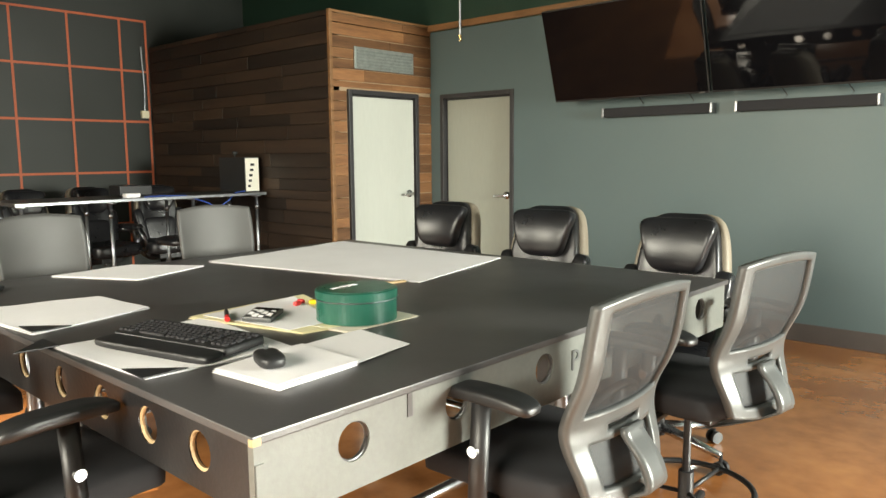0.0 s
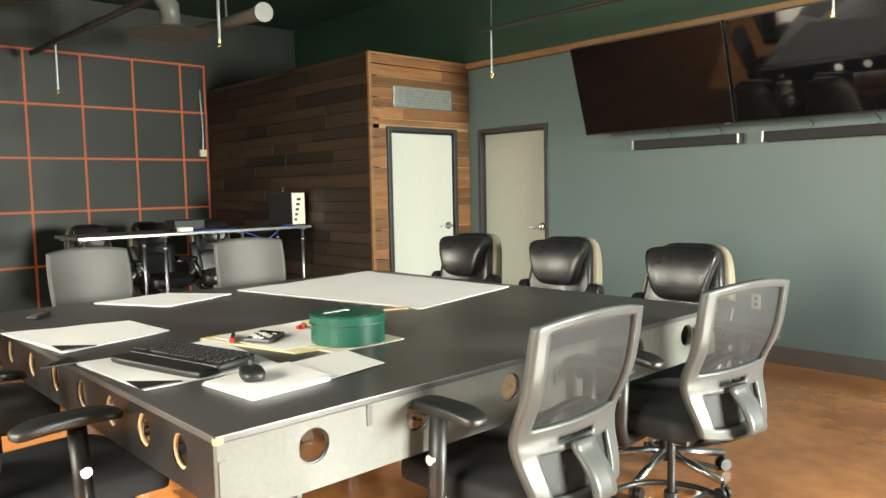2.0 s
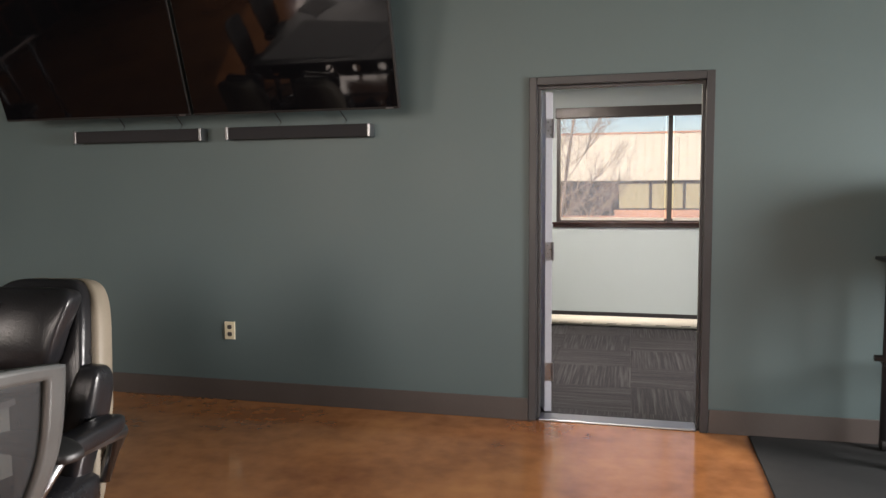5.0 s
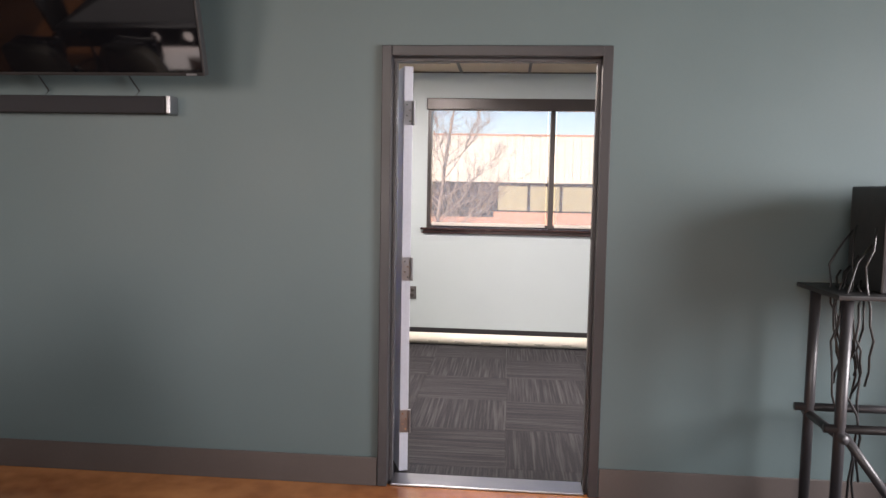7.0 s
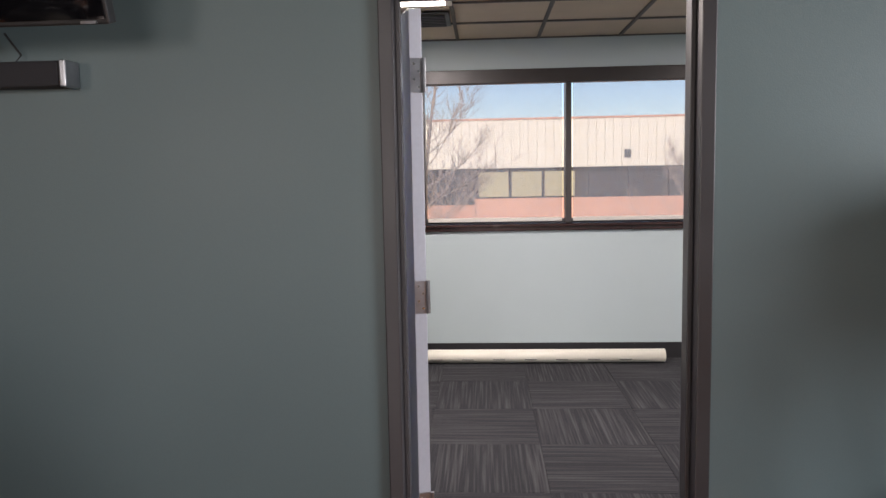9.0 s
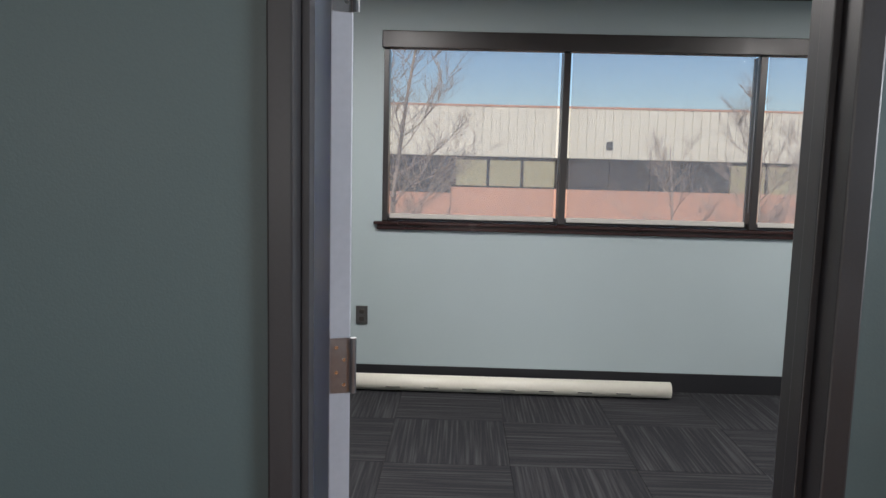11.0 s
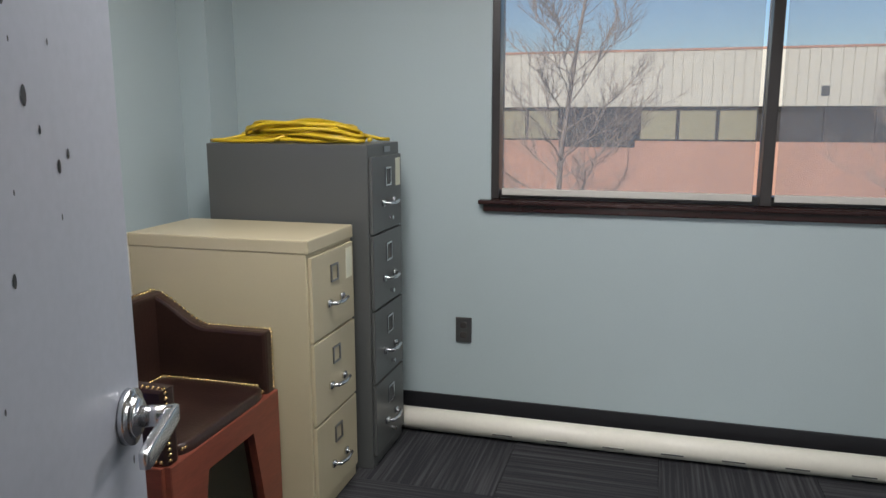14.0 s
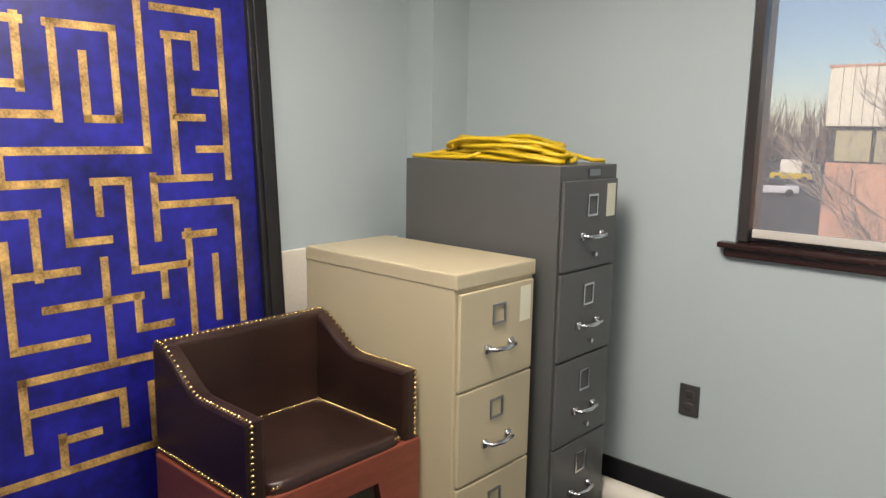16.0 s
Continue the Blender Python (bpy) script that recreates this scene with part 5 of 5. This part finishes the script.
def studs(a, b, step=0.0165, curve=None):
    a, b = Vector(a), Vector(b)
    n = max(1, int((b - a).length / step))
    for k in range(n + 1):
        p = a.lerp(b, k / n)
        if curve:
            p.z = curve(p.x)
        s = new("nailhead", stud)
        s.parent = sc
        s.matrix_local = Matrix.Translation(p)


for y in (CY0 + 0.012, CY1 - 0.012):
    studs((CX0 - 0.01, y, 0), (CX1 - 0.005, y, 0), curve=lambda x: arm_top(max(CX0, x)) + 0.0005)
    studs((CX1 + 0.0005, y, 0.75), (CX1 + 0.0005, y, 0.545))
studs((CX0 + 0.005, CY0 + 0.03, 0.876), (CX0 + 0.005, CY1 - 0.03, 0.876))
studs((CX1 - 0.006, CY0 + AT + 0.02, 0.548), (CX1 - 0.006, CY1 - AT - 0.02, 0.548), 0.014)
studs((CX0 + 0.055, CY1 - AT - 0.012, 0.565), (CX1 - 0.03, CY1 - AT - 0.012, 0.565), 0.014)
studs((CX0 + 0.06, CY0 + AT + 0.012, 0.565), (CX0 + 0.06, CY1 - AT - 0.012, 0.565), 0.014)
studs((CX0, CY0 - 0.0005, 0.541), (CX1 - 0.02, CY0 - 0.0005, 0.541))
# the wooden base: boards with sloping legs cut from them
bz = 0.528
for x in (CX1 - 0.018, CX0 - 0.02):
    bm = bmesh.new()
    slab(bm, [(-0.302, 0), (-0.302, bz), (0.302, bz), (0.302, 0), (0.21, 0), (0.13, bz - 0.09), (-0.13, bz - 0.09), (-0.21, 0)], -0.014, 0.014, 0.002)
    bm.transform(Matrix(((0, 0, 1, x + 0.014), (1, 0, 0, (CY0 + CY1) / 2), (0, 1, 0, 0), (0, 0, 0, 1))))
    part("base_front", bm, M_MAHOG, sc, "red-brown board cut into two sloping legs")
for y in (CY0 - 0.002, CY1 + 0.002):
    bm = bmesh.new()
    slab(bm, [(-0.222, 0), (-0.222, bz - 0.001), (0.222, bz - 0.001), (0.222, 0), (0.14, 0), (0.09, bz - 0.09), (-0.09, bz - 0.09), (-0.14, 0)], -0.013, 0.013, 0.002)
    bm.transform(Matrix(((1, 0, 0, (CX0 + CX1) / 2 - 0.002), (0, 0, -1, y), (0, 1, 0, 0), (0, 0, 0, 1))))
    part("base_side", bm, M_MAHOG, sc)
bm = block(CX0, CX1 - 0.022, CY0 + 0.014, CY1 - 0.014, bz - 0.03, bz - 0.002)
part("base_board", bm, M_MAHOG, sc)

# ---- office: the framed maze picture ----
pc = thing("framed_picture", pose(-1.59, 8.235, -0.017, 0, -4.1, 0), "large black-framed blue picture with a gold maze", "picture")
PX, PY, PZ = -1.705, 8.21, 0.02
part("canvas", block(-0.012, 0.0, -0.66, 0.66, 0.05, 2.2), M_BLUE, pc, "deep blue mottled canvas")
for a, b, c, d in ((-0.72, -0.655, 0.02, 2.25), (0.64, 0.72, 0.02, 2.25), (-0.655, 0.655, 0.02, 0.08), (-0.655, 0.655, 2.19, 2.25)):
    bm = block(-0.03, 0.02, a, b, c, d, 0.006)
    put(bm, 0.016, 0.03, a + 0.018, b - 0.018, c + (0.018 if b - a < 1 else 0.015), d - (0.018 if b - a < 1 else 0.015), 0.005)
    part("frame_rail", bm, M_FRAMEBLACK, pc)


def strip(y0, z0, y1, z1):
    """One gold bar of the maze, between two points of the picture."""
    w = 0.0115
    part("gold_bar", block(0.0002, 0.0014, min(y0, y1) - w - PY, max(y0, y1) + w - PY, min(z0, z1) - w - PZ, max(z0, z1) + w - PZ), M_GOLD, pc)


strip(8.10, 1.75, 8.15, 1.75)
strip(8.14, 1.76, 8.14, 1.57)
strip(8.14, 1.58, 8.08, 1.58)
strip(8.22, 1.75, 8.40, 1.75)
strip(8.23, 1.75, 8.23, 1.49)
strip(8.22, 1.50, 8.07, 1.50)
strip(8.40, 1.75, 8.40, 1.49)
strip(8.40, 1.49, 8.31, 1.49)
strip(8.31, 1.49, 8.31, 1.67)
strip(8.48, 1.83, 8.48, 1.40)
strip(8.48, 1.40, 8.07, 1.40)
strip(8.53, 1.83, 8.74, 1.83)
strip(8.75, 1.84, 8.75, 1.31)
strip(8.56, 1.75, 8.65, 1.75)
strip(8.66, 1.76, 8.66, 1.66)
strip(8.57, 1.75, 8.57, 1.33)
strip(8.65, 1.58, 8.72, 1.58)
strip(8.58, 1.50, 8.67, 1.50)
strip(8.65, 1.40, 8.75, 1.40)
strip(8.49, 1.31, 8.68, 1.31)
strip(8.49, 1.32, 8.49, 1.13)
strip(8.50, 1.23, 8.76, 1.23)
strip(8.77, 1.22, 8.77, 0.83)
strip(8.07, 1.40, 8.07, 1.31)
strip(8.07, 1.31, 8.23, 1.31)
strip(8.23, 1.31, 8.23, 1.14)
strip(8.23, 1.14, 8.34, 1.14)
strip(8.31, 1.31, 8.41, 1.31)
strip(8.32, 1.31, 8.32, 1.22)
strip(8.41, 1.31, 8.41, 1.05)
strip(8.41, 1.04, 8.58, 1.04)
strip(8.58, 1.13, 8.68, 1.13)
strip(8.59, 1.14, 8.59, 0.82)
strip(8.50, 1.03, 8.50, 0.95)
strip(8.68, 1.05, 8.68, 0.85)
strip(8.05, 1.23, 8.15, 1.23)
strip(8.14, 1.23, 8.14, 1.05)
strip(8.06, 1.06, 8.24, 1.06)
strip(8.06, 1.15, 8.06, 0.87)
strip(8.06, 0.86, 8.25, 0.86)
strip(8.32, 1.08, 8.32, 0.78)
strip(8.15, 0.96, 8.42, 0.96)
strip(8.41, 0.96, 8.41, 0.86)
strip(8.42, 0.86, 8.51, 0.86)
strip(8.00, 0.49, 8.49, 0.49)
strip(8.07, 0.77, 8.50, 0.77)
strip(8.07, 0.77, 8.07, 0.58)
strip(8.08, 0.68, 8.34, 0.68)
strip(8.34, 0.68, 8.34, 0.58)
strip(8.43, 0.68, 8.43, 0.49)
strip(8.16, 0.58, 8.26, 0.58)
strip(8.16, 0.59, 8.16, 0.50)

# ---- outside ----
tagged(part("ground", block(-400, 400, 10.6, 900, -4.3, -4.0), M_ASPHALT), "asphalt yard and street reaching the horizon", "ground", kind="structure")
ob = thing("office_building", pose(0, 0, 0.38), "long low building with cream cladding over salmon brick", "building")
FY, BX0, BX1 = 40.0, -8.2, 21.4
part("wall", block(BX0, BX1, FY, FY + 14, -4.4, -0.1), M_BRICKRED, ob, "salmon brick lower wall")
part("wall", block(BX0 + 0.02, BX1 - 0.02, FY + 0.25, FY + 13.9, -0.1, 1.36), M_DARKGLASS, ob, "dark recessed window band")
n = int((BX1 - BX0) / 0.4)
clad = bpy.data.meshes.new("cladding_panel")
bm = block(0, 0.385, 0, 0.06, 0, 2.28, 0.012, 1)
bm.to_mesh(clad)
bm.free()
clad.materials.append(M_CREAMPANEL)
part("wall", block(BX0 - 0.1, BX1 + 0.1, FY - 0.10, FY + 14, 1.36, 3.62), M_CREAMPANEL, ob, "cream upper wall")
for k in range(n):
    c = new("cladding_panel", clad)
    c.parent = ob
    c.matrix_local = pose(BX0 + 0.4 * k, FY - 0.165, 1.35)
part("roof", block(BX0 - 0.15, BX1 + 0.15, FY - 0.2, FY + 14.1, 3.62, 3.72, 0.02), M_BRICKRED, ob, "thin brown roof edge")
for x0, x1, k in ((-8.0, -3.7, 3), (-0.28, 4.48, 3), (12.49, 21.1, 5)):
    w = (x1 - x0) / k
    for j in range(k):
        part("spandrel_panel", block(x0 + w * j + 0.08, x0 + w * (j + 1) - 0.08, FY + 0.05, FY + 0.24, -0.02 if x0 < 10 else -0.4, 1.18), M_TANPANEL, ob, "tan window panel")
for x in (-3.7, -2.0, -0.45, 5.1, 7.0, 8.9, 10.8, 12.9):
    win = part("window", block(x + 0.06, x + 1.5, FY + 0.18, FY + 0.245, 0.02 if x > 0 else -0.09, 1.2), M_DARKGLASS, ob)
    part("frame", block(x - 0.05, x + 0.05, FY + 0.1, FY + 0.245, -0.2, 1.35), M_BRONZE, win)
part("window_lintel", block(BX0, BX1, FY - 0.02, FY + 0.24, 1.22, 1.355), M_BRONZE, ob)
part("window", block(-3.7, -0.42, FY - 0.02, FY + 0.1, -0.38, 1.2), M_DARKGLASS, ob)
part("wall_vent", block(6.7, 7.0, FY - 0.2, FY - 0.15, 1.75, 2.15), M_GREYPLASTIC, ob)


def bare_tree(x, y, height, reach, seed, limbs=26):
    """A leafless tree: a tapered leader with rising limbs, branchlets and fine twigs."""
    rnd = random.Random(seed)
    tr = thing("bare_tree", pose(x, y, -4.0), "leafless pale-barked tree in the yard", "tree", "bare trees")
    trunk, crown = bmesh.new(), bmesh.new()

    def stick(bm, p, d, length, r, bits, bend, n):
        pts, q, way = [p.copy()], p.copy(), d.copy()
        for k in range(bits):
            way = (way + Vector((rnd.gauss(0, bend), rnd.gauss(0, bend), rnd.gauss(0.05, bend * 0.5)))).normalized()
            q = q + way * length / bits
            pts.append(q.copy())
        ring = None
        for i, a in enumerate(pts):
            step = (pts[min(i + 1, bits)] - pts[max(i - 1, 0)]).normalized()
            side = step.cross(Vector((0.3, 0.2, 1))).normalized()
            up, ra = side.cross(step), r * (1 - 0.8 * i / bits)
            now = [bm.verts.new(a + ra * (math.cos(6.283 * k / n) * side + math.sin(6.283 * k / n) * up)) for k in range(n)]
            if ring:
                for k in range(n):
                    bm.faces.new((ring[k], ring[(k + 1) % n], now[(k + 1) % n], now[k]))
            ring = now
        return pts

    def along(pts, f):
        g = f * (len(pts) - 1)
        i = min(len(pts) - 2, int(g))
        return pts[i].lerp(pts[i + 1], g - i), (pts[i + 1] - pts[i]).normalized()

    def fork(way, out, lift):
        a = rnd.uniform(0, 6.283)
        return (way + Vector((math.cos(a) * out, math.sin(a) * out, lift))).normalized()

    lead = stick(trunk, Vector((0, 0, 0)), Vector((0, 0, 1)), height, height * 0.0095, 9, 0.035, 8)
    for k in range(limbs):
        f = 0.3 + 0.66 * (k + rnd.random()) / limbs
        p, way = along(lead, f)
        long = reach * (1.15 - 0.75 * f) * rnd.uniform(0.75, 1.25)
        limb = stick(trunk, p, fork(way * 0.5, rnd.uniform(0.8, 1.1), 0.15), long, 0.026 * (1.15 - f), 7, 0.12, 5)
        for q in range(11):
            p2, w2 = along(limb, rnd.uniform(0.25, 1.0))
            branch = stick(crown, p2, fork(w2, rnd.uniform(0.5, 1.0), 0.25), long * rnd.uniform(0.25, 0.5), 0.0085, 4, 0.2, 3)
            for j in range(7):
                p3, w3 = along(branch, rnd.uniform(0.2, 1.0))
                stick(crown, p3, fork(w3, rnd.uniform(0.5, 1.0), 0.2), long * rnd.uniform(0.1, 0.24), 0.0048, 3, 0.22, 3)
    part("trunk", trunk, M_BARK, tr)
    part("crown", crown, M_BARK, tr, "bare twigs")
    return tr


bare_tree(-1.45, 20.0, 8.6, 2.3, 4, 40)
bare_tree(9.95, 30.0, 7.6, 2.9, 7, 24)
bare_tree(7.4, 31.0, 6.2, 2.6, 9, 16)
bare_tree(13.2, 33.0, 6.8, 2.6, 12, 18)
bare_tree(-10.5, 33.0, 9.5, 3.0, 15, 22)

M_WOODS = mat("bare_winter_woods", (0.16, 0.12, 0.10), 0.9, vary=0.35, scale=0.3, grain=3)
bm = bmesh.new()
rnd = random.Random(21)
for k in range(1500):
    x, y = rnd.uniform(-160, 120), rnd.uniform(150, 185)
    h = rnd.uniform(6, 15)
    w = rnd.uniform(0.2, 0.5)
    for q in range(4):
        a = rnd.uniform(-0.35, 0.35)
        b = Vector((x, y, -4 + h * 0.12 * q))
        t = b + Vector((math.sin(a) * h * 0.6, 0, math.cos(a) * h * 0.65))
        v = [bm.verts.new(b + Vector((-w * 0.5, 0, 0))), bm.verts.new(b + Vector((w * 0.5, 0, 0))), bm.verts.new(t), bm.verts.new(b + Vector((0, w, 0)))]
        bm.faces.new((v[0], v[1], v[2])), bm.faces.new((v[1], v[3], v[2])), bm.faces.new((v[3], v[0], v[2]))
tagged(part("far_woods", bm, M_WOODS), "leafless brown woods beyond the yard", "woods", kind="stuff")


def car(x, y, a, paint, tall, label):
    cr = thing("parked_van" if tall > 0.8 else "parked_car", pose(x, y, -4.0, 0, 0, a), label, "van" if tall > 0.8 else "car", "parked vehicles")
    part("body", block(-2.2, 2.2, -0.9, 0.9, 0.3, 0.95, 0.14, 3), paint, cr)
    part("cabin", block(-1.2, 1.1, -0.8, 0.8, 0.9, 0.95 + tall, 0.2, 3), M_DARKGLASS if tall < 0.8 else M_PVC, cr)
    for px in (-1.4, 1.4):
        for py in (-0.85, 0.85):
            part("wheel", rod(bmesh.new(), (px, py - 0.1, 0.33), (px, py + 0.1, 0.33), 0.33, 16), M_PLASTIC, cr)


M_WHITECAR = mat("white_car_paint", (0.75, 0.76, 0.78), 0.25, vary=0.03)
car(-26.5, 96, 10, M_YELLOW, 1.5, "yellow and white van parked in the yard")
car(-20.5, 104, 5, M_WHITECAR, 0.55, "white car parked in the yard")
car(-16.5, 101, 5, M_WHITECAR, 0.55, "white car parked in the yard")
car(-21.5, 74, 30, M_WHITECAR, 0.55, "white car parked in the yard")

# ---- planks ----
honey = tagged(part("trim_corner", block(XB - 0.03, XB + 0.006, YB - 0.006, YB + 0.03, 0, 2.80, 0.003), M_CREAMTRIM), "honey wood corner strip", "trim", kind="structure")
tagged(part("trim_plank_top", block(XB - 0.024, XB + 0.004, YB + 0.03, YW - 0.052, 2.775, 2.80, 0.003), M_CREAMTRIM), "honey wood cap strip", "trim", kind="structure")
front, side = bpy.data.objects["wall_plank_front"], bpy.data.objects["wall_plank_side"]
rnd = random.Random(8)
z = 0.0
while z < 2.79:
    h = min(rnd.choice((0.09, 0.115, 0.14)), 2.80 - z)
    x = XB - 0.032
    while x > XG + 0.02:
        w = min(rnd.uniform(0.5, 1.5), x - XG - 0.01)
        if x - w - XG < 0.3:
            w = x - XG - 0.01
        d = rnd.uniform(0.014, 0.021)
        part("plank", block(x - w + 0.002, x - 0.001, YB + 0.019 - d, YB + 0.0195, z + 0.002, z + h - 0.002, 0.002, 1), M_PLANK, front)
        x -= w
    z += h
z = 0.0
while z < 2.77:
    h = min(rnd.choice((0.095, 0.105, 0.115)), 2.774 - z)
    g = rnd.choice((0.003, 0.005, 0.008))
    cuts = ((YB + 0.031, 5.443), (6.438, YW - 0.002)) if z < 2.09 - 0.06 else ((YB + 0.031, rnd.uniform(5.6, 6.3), YW - 0.002))
    z1 = z + h - g
    if len(cuts) == 2:
        for a, b in cuts:
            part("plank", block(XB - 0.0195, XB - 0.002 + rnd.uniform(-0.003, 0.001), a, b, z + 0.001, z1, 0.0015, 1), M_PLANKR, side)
    else:
        z0 = max(z, 2.093)
        for a, b in zip(cuts, cuts[1:]):
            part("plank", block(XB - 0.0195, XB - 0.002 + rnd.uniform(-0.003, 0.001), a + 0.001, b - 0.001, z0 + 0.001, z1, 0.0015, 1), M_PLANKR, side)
    z += h

# ---- carpet tiles ----
floor_office = bpy.data.objects["floor_office"]
tile = bpy.data.meshes.new("carpet_tile")
bm = block(-0.3045, 0.3045, -0.3045, 0.3045, -0.0118, 0.0, 0.002, 1)
bm.to_mesh(tile)
bm.free()
tile.materials.append(M_CARPET)
for i in range(-4, 9):
    for j in range(-5, 2):
        x, y = 0.311 + 0.61 * (i + 0.5), 9.36 + 0.61 * (j + 0.5)
        if XOW - 0.1 < x < XOE and YW + T < y < YO:
            c = new("carpet_tile", tile)
            c.parent = floor_office
            c.matrix_local = pose(x, y, 0.0, 0, 0, 90 * ((i + j) % 2))
    x = 0.311 + 0.61 * (i + 0.5)
    if XOW - 0.1 < x < XOE:
        for y0, y1 in ((YW + T + 0.024, 6.919), (9.971, YO - 0.001)):
            part("carpet_tile", block(x - 0.3045, x + 0.3045, y0, y1, -0.0118, 0.0, 0.001, 1), M_CARPET, floor_office)
